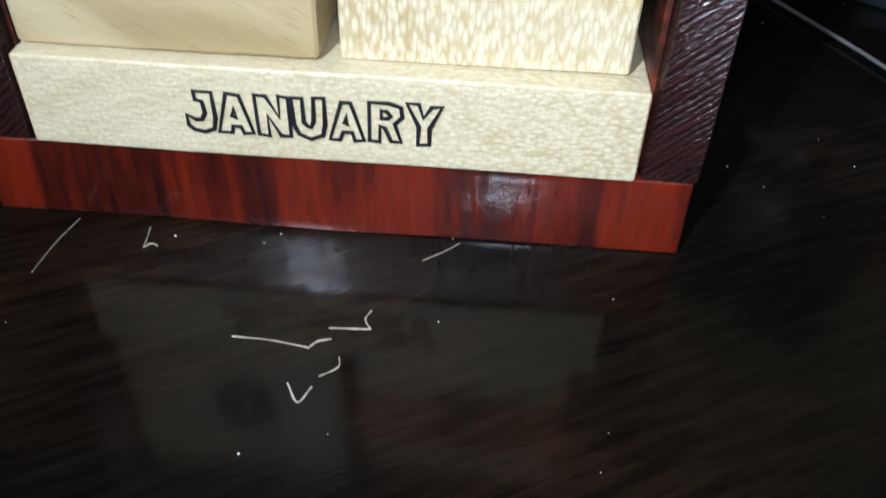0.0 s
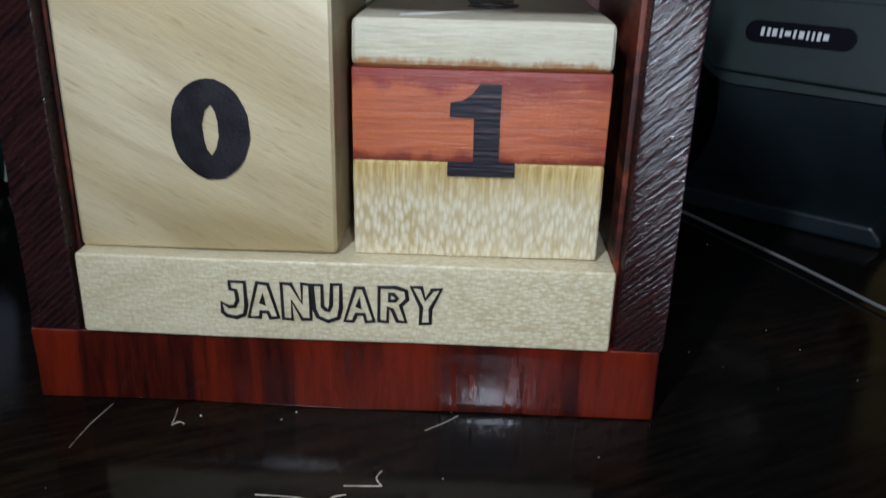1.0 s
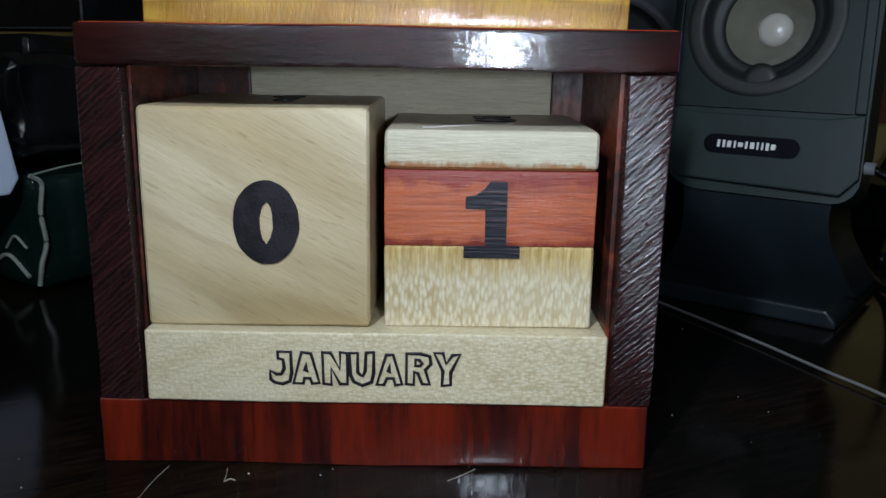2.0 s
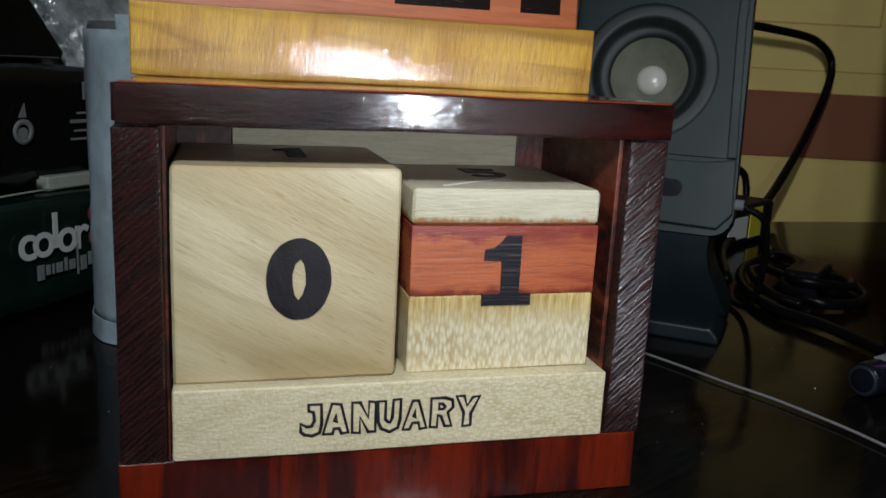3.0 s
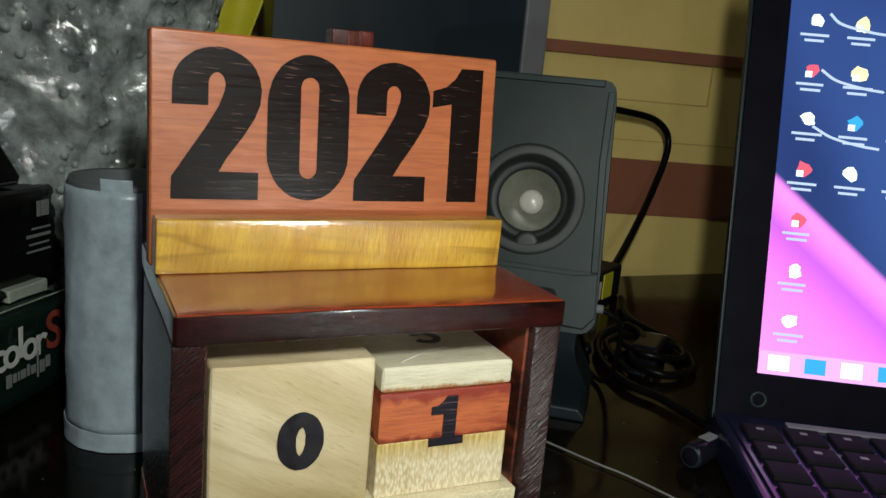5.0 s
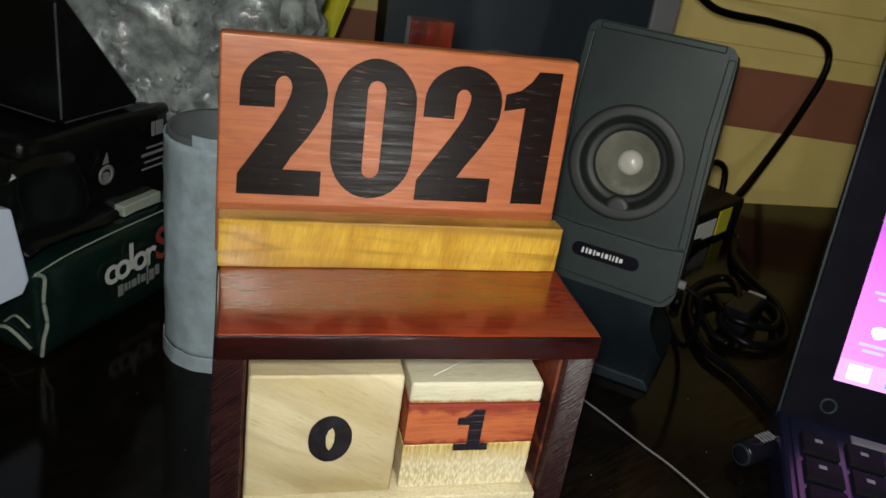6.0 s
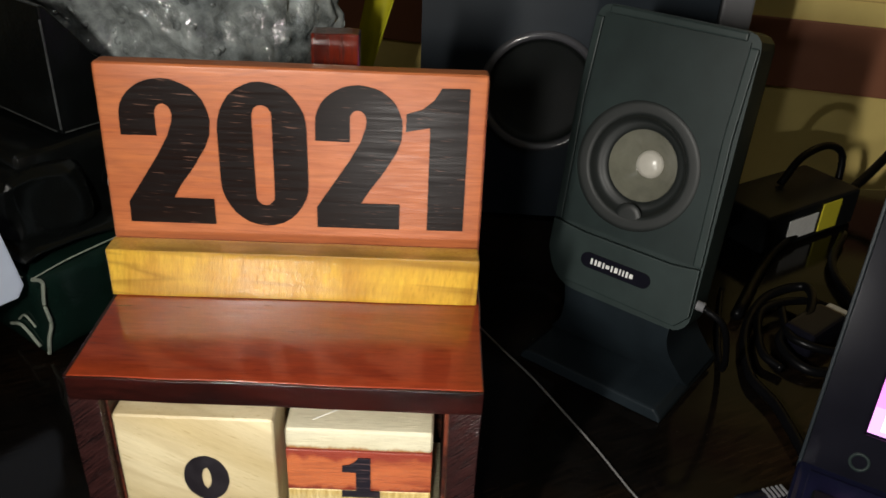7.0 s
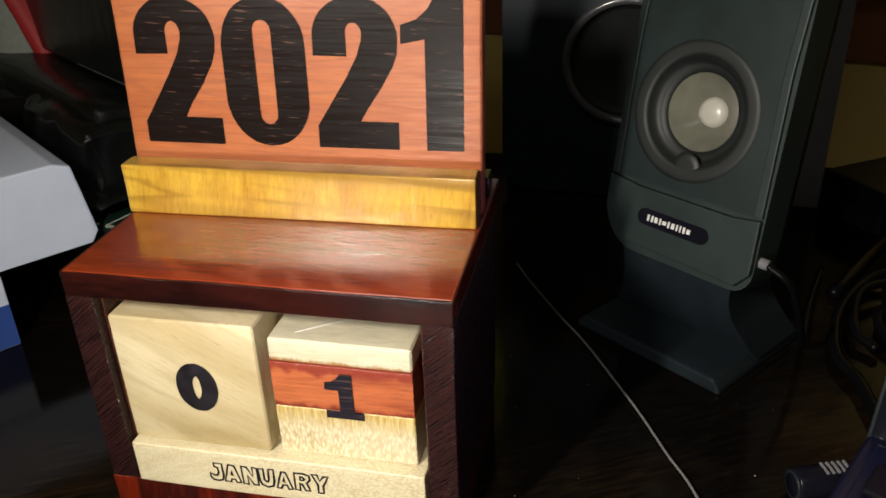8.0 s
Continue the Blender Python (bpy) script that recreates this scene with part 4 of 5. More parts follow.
def build_laptop():
    yaw = -30.0
    lap = empty("laptop", pose(0.231, 0.061, 0, 0, 0, yaw))
    tagged(lap, "open black glossy laptop with a lit desktop picture", "laptop")
    LW, LH = 0.345, 0.222
    # base in front, hinge at the back
    part("base", box_bm(-0.021, LW + 0.02, -0.235, 0.006, 0.0005, 0.020, 0.003, 3), LAPTOP, lap)
    part("palm_deck", box_bm(-0.016, LW + 0.015, -0.229, -0.012, 0.0195, 0.0212, 0.0006), LAPTOP, lap)
    part("hinge_strip", box_bm(0.012, LW - 0.012, -0.022, -0.016, 0.0212, 0.0224, 0.0005), SUB_EDGE, lap, "grey strip before the hinge")
    key_me = None
    for r in range(5):
        for c in range(17):
            x, y = -0.004 + c * 0.0205, -0.034 - r * 0.0205
            if key_me is None:
                k = part("key", box_bm(-0.0085, 0.0085, -0.0085, 0.0085, 0.0, 0.0022, 0.0007, 1), KEY, lap)
                key_me = k.data
            else:
                k = new("key", key_me)
                k.parent = lap
            k.location = (x, y, 0.0213)
    mark_me = None
    for r in range(2):
        for c in range(16):
            k = part("key_mark", box_bm(-0.0022, 0.0012, 0.001, 0.0035, 0.0, 0.0001, 0), GREY_MARK, lap) if mark_me is None else new("key_mark", mark_me)
            mark_me = k.data
            k.parent = lap
            k.location = (-0.004 + c * 0.0205, -0.034 - r * 0.0205, 0.02352)
    # lid, leaning back
    lean = pose(0, 0, 0.041, -15, 0, 0)
    lid = part("lid", moved(box_bm(-0.0195, LW + 0.0195, 0.0012, 0.010, -0.030, LH + 0.020, 0.004, 3), lean), GLOSS_BLACK, lap, "glossy black lid and bezel")
    for x0, x1, z0, z1 in ((-0.0195, -0.001, -0.030, LH + 0.02), (LW + 0.001, LW + 0.0195, -0.030, LH + 0.02), (-0.001, LW + 0.001, -0.030, -0.001), (-0.001, LW + 0.001, LH + 0.001, LH + 0.02)):
        part("bezel", moved(box_bm(x0, x1, -0.0016, 0.0012, z0, z1, 0.0), lean), GLOSS_BLACK, lid)
    part("edge_line", moved(box_bm(-0.0212, -0.0196, -0.001, 0.0045, -0.026, LH + 0.016, 0.0005), lean), SPK_FOOT, lid, "bright edge line")
    disp = part("display", box_bm(0.0, LW, -0.0002, 0.001, 0.0, LH, 0), SCREEN, lap, "lit screen, dark blue above magenta")
    disp.matrix_basis = lean

    def lit(name, x0, x1, z0, z1, mat, y=-0.0005):
        part(name, box_bm(x0, x1, y, y + 0.0002, z0, z1, 0), mat, disp)
    lit("taskbar", 0.0, LW, 0.0, 0.0118, BAR_LILAC, -0.0004)
    for i, mat in enumerate((ICON_WHITE, ICON_BLUE, ICON_WHITE, ICON_BLUE, ICON_RED)):
        x = 0.0045 + i * 0.0182
        lit("taskbar_button", x, x + 0.0105, 0.0022, 0.0100, mat, -0.0007)
    for r in range(8):
        z = 0.0285 + r * 0.0262
        for c in range(1 if r < 3 else 5):
            x = 0.0135 + c * 0.0238
            mat = (ICON_WHITE, ICON_WHITE, ICON_RED, ICON_RED, ICON_WHITE, ICON_RED, ICON_WHITE, ICON_WHITE)[r] if c == 0 else (ICON_CREAM, ICON_CREAM, ICON_CREAM, ICON_WHITE, ICON_BLUE, ICON_CREAM, ICON_CREAM, ICON_CREAM)[r] if c < 2 else ICON_WHITE
            if z + 0.008 > LH:
                continue
            o = [[(x + 0.0046 * math.cos(a / 9 * 6.283) * random.uniform(0.55, 1.05), z + 0.0046 * math.sin(a / 9 * 6.283) * random.uniform(0.55, 1.05)) for a in range(9)]]
            outline("icon", o, pose(0, -0.0006, 0) @ FRONT, mat, disp, 0.0001)
            if mat is not ICON_WHITE:
                lit("icon_mark", x - 0.0036, x - 0.0002, z - 0.004, z - 0.0008, ICON_WHITE, -0.0009)
            for k, wd in enumerate((0.0078, 0.0055)):
                lit("caption_bar", x - wd, x + wd * random.uniform(0.7, 1.0), z - 0.0082 - k * 0.0030, z - 0.0069 - k * 0.0030, TEXT_WHITE)
    # pale swooping strokes of the picture
    for k in range(3):
        z = 0.118 + k * 0.030
        pts = [(0.016 + k * 0.002, -0.0006, z + 0.012), (0.026, -0.0006, z + 0.007), (0.040, -0.0006, z + 0.004), (0.050, -0.0006, z + 0.003)]
        part("stroke", cord_bm(pts, 0.0007, 5), TEXT_WHITE, disp)
    part("round_emblem", moved(lathe_bm([(0.0030, 0.0), (0.0030, 0.0006), (0.0042, 0.0006), (0.0042, 0.0)], 24), lean @ pose(0.001, -0.0016, -0.0135, 90, 0, 0)), SPK_GREY, lid, "small grey ring emblem", True)


build_laptop()


def build_plug():
    pl = empty("power_plug", pose(0.188, 0.050, 0.0065, 0, 0, 18))
    tagged(pl, "black round charger plug with ribs beside the laptop", "plug")
    part("sleeve", moved(lathe_bm([(0.0, 0.0), (0.0058, 0.0), (0.0064, 0.001), (0.0064, 0.019), (0.005, 0.022), (0.0, 0.022)], 24), pose(-0.006, 0, 0, 0, 90, 0)), GLOSS_BLACK, pl, "", True)
    part("collar", moved(lathe_bm([(0.0044, -0.0006), (0.0056, -0.0006), (0.0056, 0.0002), (0.0044, 0.0002)], 24), pose(-0.006, 0, 0, 0, 90, 0)), SPK_FOOT, pl, "dull end ring", True)
    for i in range(5):
        part("rib", box_bm(0.0045 + i * 0.0022, 0.0055 + i * 0.0022, -0.003, 0.003, 0.0060, 0.0068, 0.0002), SUB_EDGE, pl)


build_plug()


# ---- paper packs, carton and tube beside the calendar ----
REAM = pose(-0.1485, 0.1398, 0, 0, 0, 54)


def crumple(bm, cuts, amount, size):
    bmesh.ops.subdivide_edges(bm, edges=bm.edges[:], cuts=cuts, use_grid_fill=True)
    for v in bm.verts:
        v.co += noise.noise_vector(v.co * size) * amount
    return bm


def build_reams():
    r1 = empty("paper_pack", REAM)
    tagged(r1, "dark green wrapped paper pack lettered color, lying flat", "paper pack", "stacked paper packs")
    part("wrapper", crumple(box_bm(0.0, 0.105, 0.0, 0.21, 0.0008, 0.047, 0.002, 1), 5, 0.0012, 45), REAM_GREEN, r1, "", True)
    F = pose(0, -0.0022, 0)
    for ch, x in zip("color", (0.0455, 0.0540, 0.0603, 0.0668, 0.0745)):
        lettering("letter", ch, 0.0215, F @ pose(x, 0, 0.0305 if ch != "l" else 0.0332) @ FRONT, WHITE_MARK, r1, heavy=0.00035, thick=0.0002, label="white letter")
    lettering("letter", "S", 0.0270, F @ pose(0.0845, 0, 0.0325) @ FRONT, RED_MARK, r1, heavy=0.0004, thick=0.0002, label="red letter")
    # the second line of print: slim uprights of unlike height
    x = 0.0500
    for wide, tall, drop in ((0.0035, 0.0050, 0.0015), (0.0022, 0.0044, 0), (0.0010, 0.0044, 0), (0.0034, 0.0044, 0), (0.0016, 0.0058, 0), (0.0032, 0.0044, 0), (0.0010, 0.0110, 0.003), (0.0034, 0.0050, 0.0015), (0.0030, 0.0060, 0)):
        part("print_bar", moved(box_bm(x, x + wide, -0.0003, 0.0003, 0.0155 - drop, 0.0155 + tall, 0.0002), F), GREY_MARK, r1, "unreadable grey print")
        x += wide + 0.0011
    for line, rad in (([(0.0, -0.0012, 0.003), (0.0015, -0.0016, 0.012), (0.004, -0.0018, 0.020), (0.003, -0.0016, 0.032), (0.0045, -0.0014, 0.044), (0.0, -0.0012, 0.048)], 0.0010),
                      ([(0.0, -0.0010, 0.048), (0.02, -0.0008, 0.0505), (0.05, -0.0006, 0.0515), (0.095, -0.0006, 0.0515)], 0.0004),
                      ([(-0.0012, 0.006, 0.047), (-0.0014, 0.02, 0.043), (-0.0012, 0.035, 0.041)], 0.0006),
                      ([(-0.0012, 0.004, 0.006), (-0.0016, 0.018, 0.013), (-0.0014, 0.03, 0.009)], 0.0009),
                      ([(-0.0012, 0.004, 0.018), (-0.0016, 0.012, 0.022), (-0.0014, 0.02, 0.016)], 0.0006)):
        part("crease", cord_bm(line, rad, 6), CREASE, r1, "shiny pale crease")
    r2 = empty("paper_pack", REAM @ pose(0.012, 0.0185, 0.0500))
    tagged(r2, "black wrapped paper pack lying on the green one", "paper pack", "stacked paper packs")
    part("wrapper", crumple(box_bm(0.002, 0.110, 0.001, 0.19, -0.001, 0.0520, 0.002, 1), 5, 0.0014, 38), REAM_BLACK, r2, "", True)
    G, K = pose(0, -0.0018, 0), pose(0.012, -0.0018, 0.006)
    part("flame_mark", moved(lathe_bm([(0.0030, 0.0), (0.0030, 0.0004), (0.0054, 0.0004), (0.0054, 0.0)], 24), G @ pose(0.052, 0, 0.0240, 90, 0, 0)), GREY_MARK, r2, "pale ring-shaped mark", True)
    part("flame_tip", moved(prism_bm([(-0.002, 0.0), (0.002, 0.0), (0.0012, 0.006)], 0.0005), G @ pose(0.052, 0, 0.0300)), GREY_MARK, r2)
    part("flame_core", moved(lathe_bm([(0.0, 0.0005), (0.0024, 0.0005), (0.0024, 0.0)], 16), G @ pose(0.0515, 0, 0.0235, 90, 0, 0)), GREY_MARK, r2)
    for a, b, z, h in ((0.074, 0.0765, 0.031, 0.008), (0.0775, 0.083, 0.031, 0.008), (0.070, 0.084, 0.0245, 0.0010), (0.066, 0.084, 0.0205, 0.0016), (0.068, 0.083, 0.0165, 0.0010), (0.066, 0.084, 0.0128, 0.0010)):
        part("print_bar", moved(box_bm(a, b, -0.0003, 0.0003, z, z + h, 0.0001), K), GREY_MARK, r2, "unreadable pale print")
    part("tape_piece", crumple(box_bm(0.060, 0.090, -0.0048, 0.002, -0.0020, 0.0040, 0.0005, 1), 2, 0.0010, 90), CREASE, r2, "pale torn tape")
    # black plastic thrown over the free end of the packs
    bag = part("plastic_bag", moved(crumple(box_bm(0.002, 0.050, 0.012, 0.120, 0.0, 0.042, 0.012, 3), 5, 0.0070, 40), REAM @ pose(0, 0, 0.0525)), REAM_BLACK, None, "", True)
    part("loose_fold", moved(crumple(box_bm(-0.002, 0.062, 0.004, 0.026, 0.0, 0.005, 0.002, 1), 5, 0.0040, 55), REAM @ pose(0, 0, 0.0540)), REAM_BLACK, bag, "", True)
    tagged(bag, "crumpled shiny black plastic bag lying on the packs", "bag")


build_reams()


def build_black_box():
    bx = empty("black_carton", REAM @ pose(0.042, 0.0225, 0.1045))
    tagged(bx, "black cardboard carton with grey edges on the packs", "carton")
    part("carton", moved(prism_bm([(0.0, 0.0), (0.050, 0.0), (0.052, 0.003), (0.003, 0.064), (0.0, 0.064)], 0.17, 0.001), pose(0, 0, 0)), REAM_BLACK, bx)
    part("grey_edge", cord_bm([(0.0, -0.0004, 0.003), (0.0, -0.0004, 0.03), (0.0, -0.0004, 0.058)], 0.0006, 6), EDGE_GREY, bx)
    part("grey_edge", cord_bm([(0.002, -0.0004, 0.0008), (0.02, -0.0004, 0.0008), (0.048, -0.0004, 0.0008)], 0.0004, 6), EDGE_GREY, bx)
    part("grey_edge", cord_bm([(-0.0002, 0.004, 0.0008), (-0.0002, 0.05, 0.0008), (-0.0002, 0.09, 0.0008)], 0.0004, 6), EDGE_GREY, bx)


build_black_box()


def build_white_box():
    # x runs along the printed side towards the paper packs
    wb = empty("white_carton", pose(-0.1500, 0.1355, 0, 0, 0, math.degrees(math.atan2(0.8, 0.6))))
    tagged(wb, "white cardboard carton with a blue printed foot", "carton")
    part("body", box_bm(-0.16, -0.050, 0.0, 0.12, 0.0, 0.0415, 0.0008), CARTON_WHITE, wb)
    part("blue_panel", box_bm(-0.16, -0.0502, -0.0004, 0.0004, 0.0006, 0.0235, 0.0001), BLUE_PRINT, wb, "blue printed band")
    for i in range(3):
        part("print_bar", box_bm(-0.150 + i * 0.026, -0.131 + i * 0.026, -0.0007, -0.0003, 0.0095, 0.0125, 0.0001), GREY_MARK, wb, "unreadable pale print")
    part("lid", moved(prism_bm([(-0.162, 0.0), (-0.004, 0.0), (0.0, 0.006), (-0.006, 0.043), (-0.014, 0.046), (-0.162, 0.046)], 0.122, 0.0012), pose(0, -0.001, 0.0415)), CARTON_WHITE, wb, "white lid that juts out")
    part("flap", moved(prism_bm([(-0.085, 0.0), (-0.030, 0.0), (-0.034, 0.0012), (-0.085, 0.0018)], 0.05, 0.0003), pose(0, 0.03, 0.0878)), GREY_MARK, wb, "grey plastic strip on the lid")


build_white_box()


def build_tube():
    tb = empty("cardboard_tube", pose(-0.0645, 0.1560, 0))
    tagged(tb, "upright grey tape-wrapped cardboard tube on the desk", "tube")
    prof = [(0.0, 0.003), (0.0245, 0.003), (0.0248, 0.119), (0.0262, 0.120), (0.0268, 0.118), (0.0266, 0.012), (0.0276, 0.009), (0.0280, 0.0), (0.0, 0.0)]
    part("wall", lathe_bm(prof, 56), TUBE_SHADED, tb, "tube wall, the calendar's shadow in its dark grey", True)
    # tape sheet round the front half, a little proud; the darker wall past it paints in the shadow
    def sheet(r, a0, a1, z0, z1, n=26):
        bm, cols = bmesh.new(), []
        for i in range(n + 1):
            a = radians(a0 + (a1 - a0) * i / n)
            col = []
            for k in range(31):
                z = z0 + (z1 - z0) * k / 30
                rr = r + noise.noise(Vector((a * 3, z * 60, 1))) * 0.0007 + noise.noise(Vector((a * 9, z * 260, 4))) * 0.0004
                col.append(bm.verts.new((rr * math.cos(a), rr * math.sin(a), z)))
            cols.append(col)
        for p, q in zip(cols, cols[1:]):
            for k in range(30):
                bm.faces.new((p[k], q[k], q[k + 1], p[k + 1]))
        ex = bmesh.ops.extrude_face_region(bm, geom=bm.faces[:])
        for v in ex["geom"]:
            if isinstance(v, bmesh.types.BMVert):
                v.co.x *= 0.982
                v.co.y *= 0.982
        bmesh.ops.recalc_face_normals(bm, faces=bm.faces[:])
        return bm
    part("tape_sheet", sheet(0.0279, 160, 274, 0.008, 0.117), TUBE, tb, "pale grey tape sheet", True)
    part("tape_band", sheet(0.0288, 165, 290, 0.0003, 0.009), TUBE, tb, "pale grey tape band at the foot", True)
    part("tape_flap", sheet(0.0272, 238, 266, 0.112, 0.1222), TUBE, tb, "loose tape end above the rim", True)


build_tube()


# ---- bubble film bundle, bags and cloth behind ----
def build_bundle():
    bm = bmesh.new()
    bmesh.ops.create_icosphere(bm, subdivisions=6, radius=1)
    for v in bm.verts:
        p = v.co.copy()
        z = 0.165 + p.z * 0.165
        k = min(1.0, max(0.0, z / 0.20))
        half = 0.036 + 0.094 * k ** 1.3
        cx = -0.048 - 0.090 * k
        v.co = Vector((cx + p.x * half / max(0.55, math.sqrt(1 - min(0.7, p.z * p.z))), 0.285 + p.y * (0.032 + 0.025 * k), max(0.0005, z)))
        n1 = noise.noise_vector(v.co * 28) * 0.009
        # sharp creases where the film is pinched
        for freq, deep in ((48, 0.007), (95, 0.005), (190, 0.0030)):
            ridge = 1 - abs(noise.noise(v.co * freq + Vector((7, 3, freq))))
            n1 += Vector((p.x, p.y, p.z * 0.4)) * (ridge * ridge - 0.6) * deep
        n1 += noise.noise_vector(v.co * 140) * 0.0022
        v.co += n1 * min(1.0, v.co.z / 0.03)
    bm.normal_update()
    pts = [(v.co.copy(), v.normal.copy()) for v in bm.verts if v.normal.y < 0.45]
    random.shuffle(pts)
    ob = part("wrapped_parcel", bm, FILM, None, "", True)
    tagged(ob, "bundle wrapped in clear crumpled bubble film", "packaging")
    blisters, taken = bmesh.new(), []
    for p, nrm in pts:
        if p.z < 0.05 or len(taken) > 620:
            continue
        q = nrm.to_track_quat("Z", "Y").to_matrix().to_4x4()
        s = random.uniform(0.0016, 0.0034)
        bmesh.ops.create_icosphere(blisters, subdivisions=1, radius=1.0, matrix=Matrix.Translation(p) @ q @ Matrix.Diagonal((s, s, s * 0.28, 1)))
        taken.append(p)
    bl = part("film_relief", blisters, FILM, ob, "air blisters of the film", True)
    bl["kind"] = "stuff"


build_bundle()


def sheet_bm(corners, n, waves, amount, thick=0.0008):
    """A hanging sheet between four corners, waved and given thickness."""
    a, b, c, d = [Vector(p) for p in corners]
    bm, grid = bmesh.new(), []
    nrm = (b - a).cross(d - a).normalized()
    for i in range(n + 1):
        row = []
        for j in range(n + 1):
            u, v = i / n, j / n
            p = a.lerp(b, u).lerp(d.lerp(c, u), v)
            p += nrm * (amount * math.sin(u * waves + v * 2.1) + noise.noise(p * 40) * amount)
            row.append(bm.verts.new(p))
        grid.append(row)
    for i in range(n):
        for j in range(n):
            bm.faces.new((grid[i][j], grid[i + 1][j], grid[i + 1][j + 1], grid[i][j + 1]))
    ex = bmesh.ops.extrude_face_region(bm, geom=bm.faces[:])
    for v in ex["geom"]:
        if isinstance(v, bmesh.types.BMVert):
            v.co += nrm * thick
    bmesh.ops.recalc_face_normals(bm, faces=bm.faces[:])
    return bm


def build_bags():
    yb = part("yellow_bag", sheet_bm([(-0.036, 0.394, 0.0), (-0.028, 0.394, 0.0), (0.052, 0.372, 0.26), (0.020, 0.382, 0.26)], 16, 5, 0.003), YELLOW_CLOTH, None, "", True)
    tagged(yb, "yellow plastic bag standing behind the bundle", "bag")
    bb = part("black_bag", crumple(box_bm(-0.40, -0.212, 0.235, 0.33, 0.010, 0.086, 0.012, 2), 5, 0.010, 30), REAM_BLACK, None, "", True)
    tagged(bb, "crumpled black plastic bag behind the white carton", "bag")
    cl = part("grey_cloth", sheet_bm([(-0.42, 0.27, 0.090), (-0.262, 0.280, 0.080), (-0.305, 0.29, 0.21), (-0.42, 0.29, 0.22)], 14, 9, 0.008), GREY_CLOTH, None, "", True)
    tagged(cl, "grey-green cloth hanging over the black bag", "cloth")
    rc = part("red_cloth", sheet_bm([(-0.267, 0.276, 0.088), (-0.252, 0.278, 0.084), (-0.300, 0.290, 0.21), (-0.317, 0.288, 0.21)], 10, 3, 0.003), RED_CLOTH, None, "", True)
    tagged(rc, "bright red cloth edge beside the grey cloth", "cloth")


build_bags()


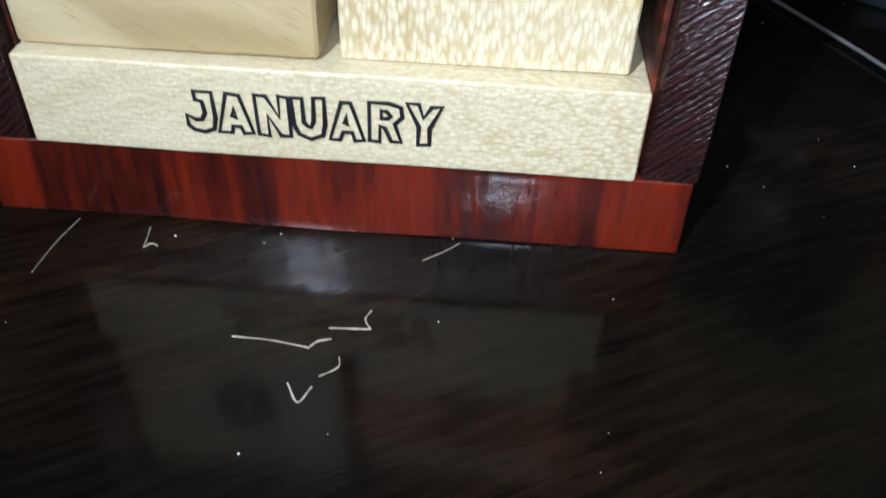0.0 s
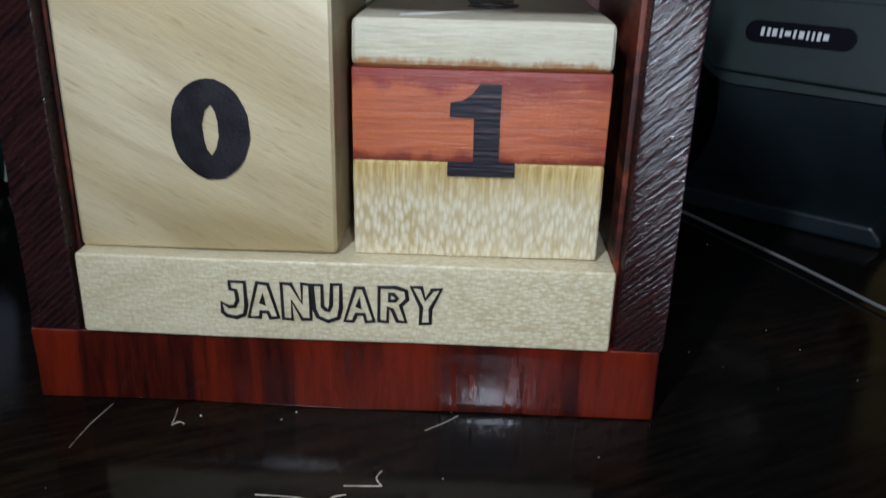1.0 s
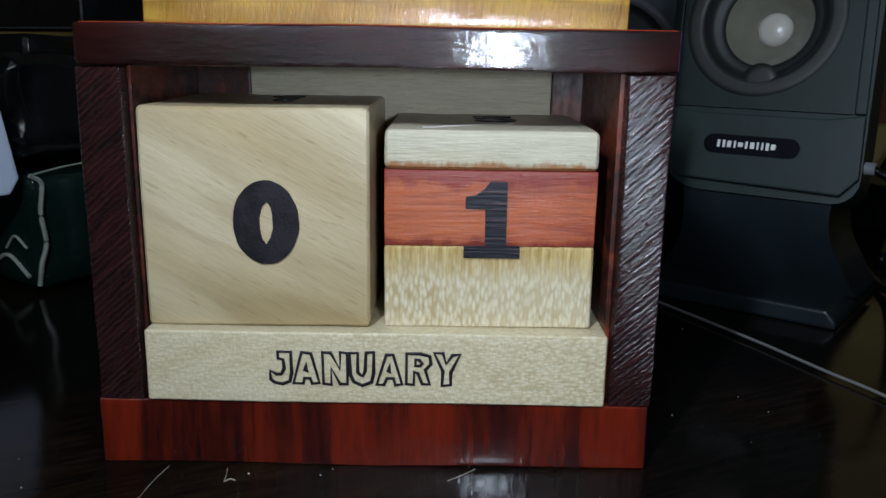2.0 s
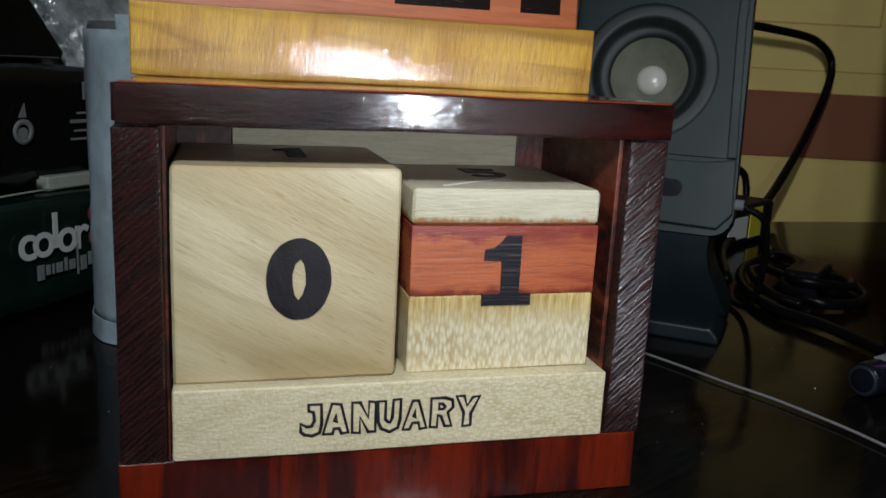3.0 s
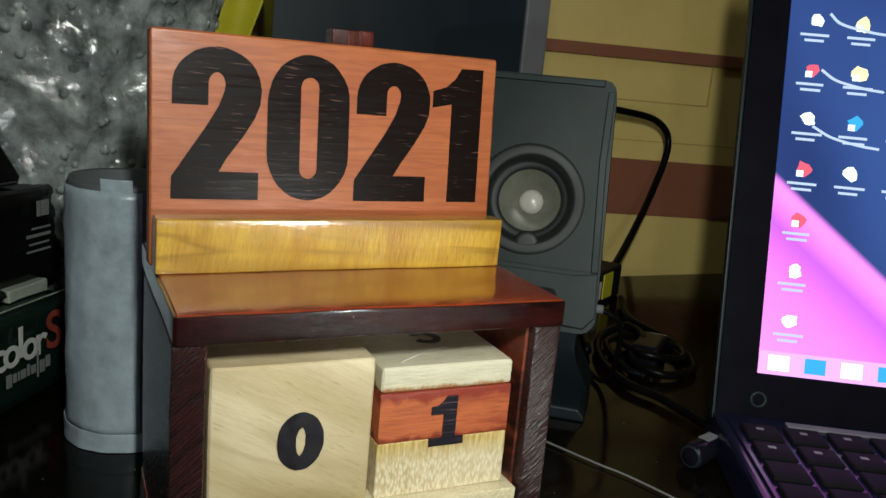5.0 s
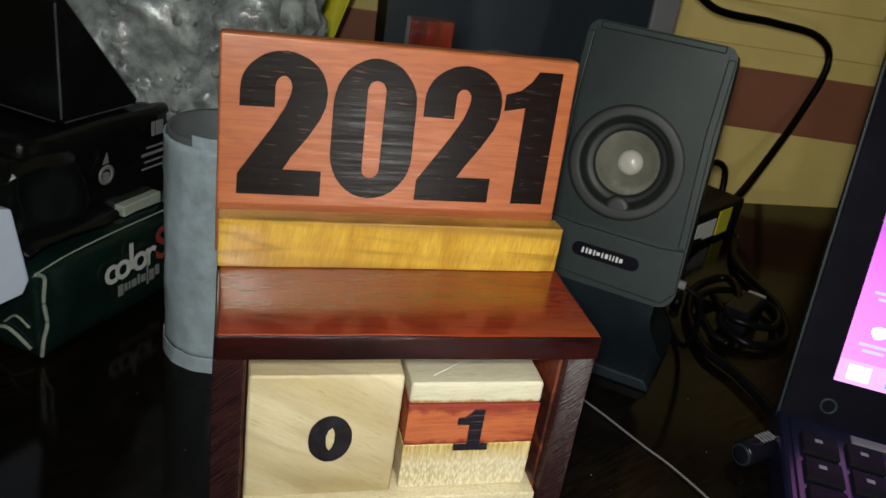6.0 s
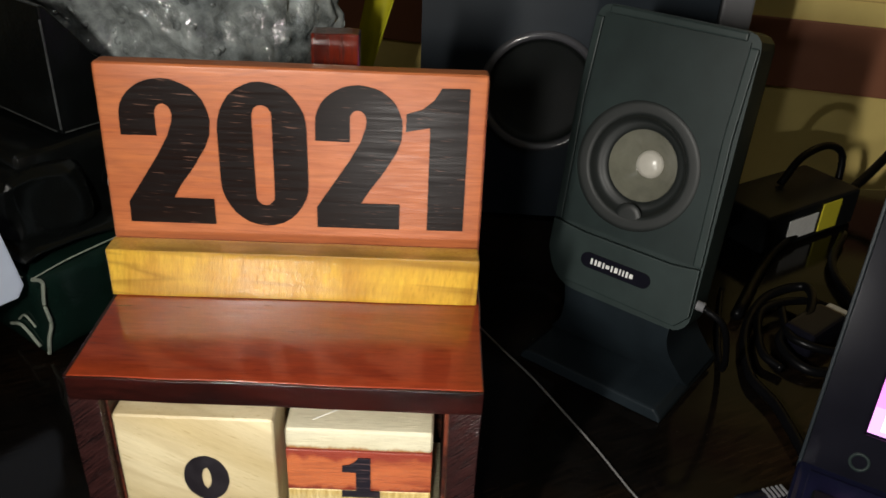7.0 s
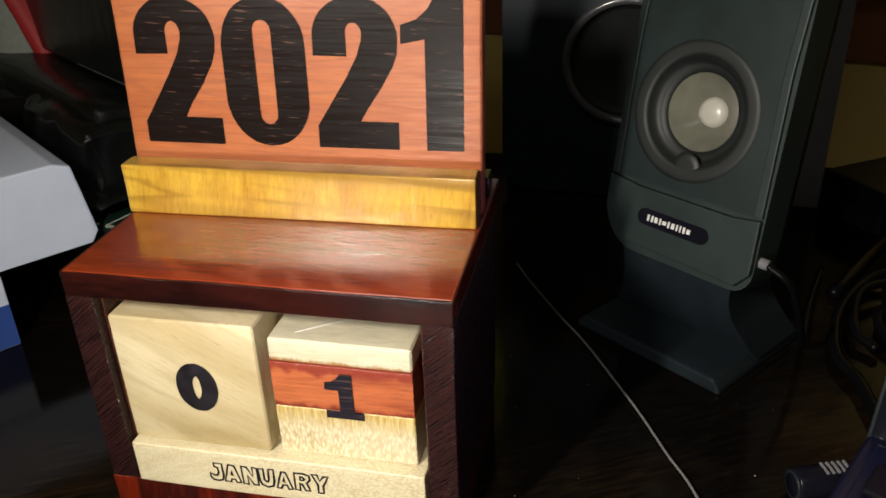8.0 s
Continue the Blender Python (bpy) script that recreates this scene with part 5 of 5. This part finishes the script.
# ---- cables and adapter ----
def build_cables():
    c1 = part("speaker_cable", cord_bm([(0.215, 0.4, 0.19), (0.26, 0.415, 0.195), (0.304, 0.43, 0.177), (0.337, 0.43, 0.160), (0.393, 0.43, 0.155), (0.441, 0.43, 0.147),
                                        (0.458, 0.428, 0.124), (0.435, 0.415, 0.078), (0.375, 0.37, 0.030), (0.318, 0.322, 0.010), (0.270, 0.275, 0.004), (0.225, 0.20, 0.004)], 0.0034, 10), CABLE, None, "", True)
    tagged(c1, "thick black cable looping up behind the speaker", "cable")
    c2 = part("thin_cable", cord_bm([(0.058, 0.215, 0.0014), (0.068, 0.195, 0.0014), (0.085, 0.165, 0.0014), (0.101, 0.139, 0.0014), (0.116, 0.110, 0.0014), (0.127, 0.088, 0.0014),
                                     (0.138, 0.063, 0.0014), (0.147, 0.044, 0.0014), (0.157, 0.010, 0.0014), (0.160, -0.03, 0.0014), (0.150, -0.09, 0.0014), (0.165, -0.2, 0.0014)], 0.00055, 8), CABLE_GREY, None, "", True)
    tagged(c2, "thin grey cable lying across the black desk", "cable")
    c3 = part("charger_cable", cord_bm([(0.205, 0.056, 0.006), (0.222, 0.075, 0.004), (0.222, 0.118, 0.004), (0.216, 0.145, 0.004), (0.226, 0.185, 0.004), (0.248, 0.218, 0.006), (0.272, 0.222, 0.012),
                                        (0.262, 0.19, 0.014), (0.240, 0.172, 0.008), (0.250, 0.150, 0.004), (0.280, 0.158, 0.004), (0.300, 0.200, 0.004), (0.305, 0.26, 0.004), (0.330, 0.305, 0.006)], 0.0028, 8), CABLE, None, "", True)
    tagged(c3, "tangled shiny black charger cable on the desk", "cable")
    c4 = part("spare_cable", cord_bm([(0.235, 0.150, 0.004), (0.228, 0.165, 0.006), (0.240, 0.200, 0.009), (0.275, 0.215, 0.006), (0.292, 0.19, 0.006), (0.270, 0.160, 0.010), (0.245, 0.168, 0.012), (0.25, 0.2, 0.010)], 0.0024, 8), CABLE, None, "", True)
    tagged(c4, "coiled black cable among the tangle", "cable")
    c5 = part("jack_cable", cord_bm([(0.1755, 0.1235, 0.058), (0.186, 0.1200, 0.050), (0.196, 0.132, 0.022), (0.202, 0.150, 0.004), (0.212, 0.19, 0.003), (0.225, 0.23, 0.003)], 0.0016, 8), CABLE, None, "", True)
    tagged(c5, "thin black cable hanging from the speaker plug", "cable")
    dg = empty("black_connector", pose(0.262, 0.182, 0.004, 0, 0, 40))
    tagged(dg, "shiny black plug connector lying in the tangle", "plug")
    part("shell", box_bm(-0.018, 0.018, -0.009, 0.009, -0.0035, 0.012, 0.003, 3), GLOSS_BLACK, dg)
    part("nose", box_bm(0.018, 0.028, -0.006, 0.006, 0.0, 0.009, 0.001), CAP, dg)


build_cables()


def build_adapter():
    ad = empty("power_adapter", pose(0.292, 0.325, 0, 0, 0, 33))
    tagged(ad, "black laptop power adapter with white and yellow labels", "adapter")
    part("case", box_bm(-0.048, 0.052, -0.024, 0.024, 0.0, 0.028, 0.003, 3), SPK_DARK, ad)
    part("white_label", box_bm(-0.024, 0.006, -0.0246, -0.0236, 0.005, 0.020, 0.0002), WHITE_MARK, ad)
    part("yellow_label", box_bm(0.010, 0.030, -0.0248, -0.0236, 0.004, 0.025, 0.0002), YELLOW_LABEL, ad)
    part("cord_loop", cord_bm([(0.052, 0, 0.014), (0.064, 0.002, 0.018), (0.066, 0.006, 0.040), (0.050, 0.010, 0.048), (0.020, 0.008, 0.045), (0.0, 0.006, 0.030)], 0.0028, 8), CABLE, ad, "", True)


build_adapter()
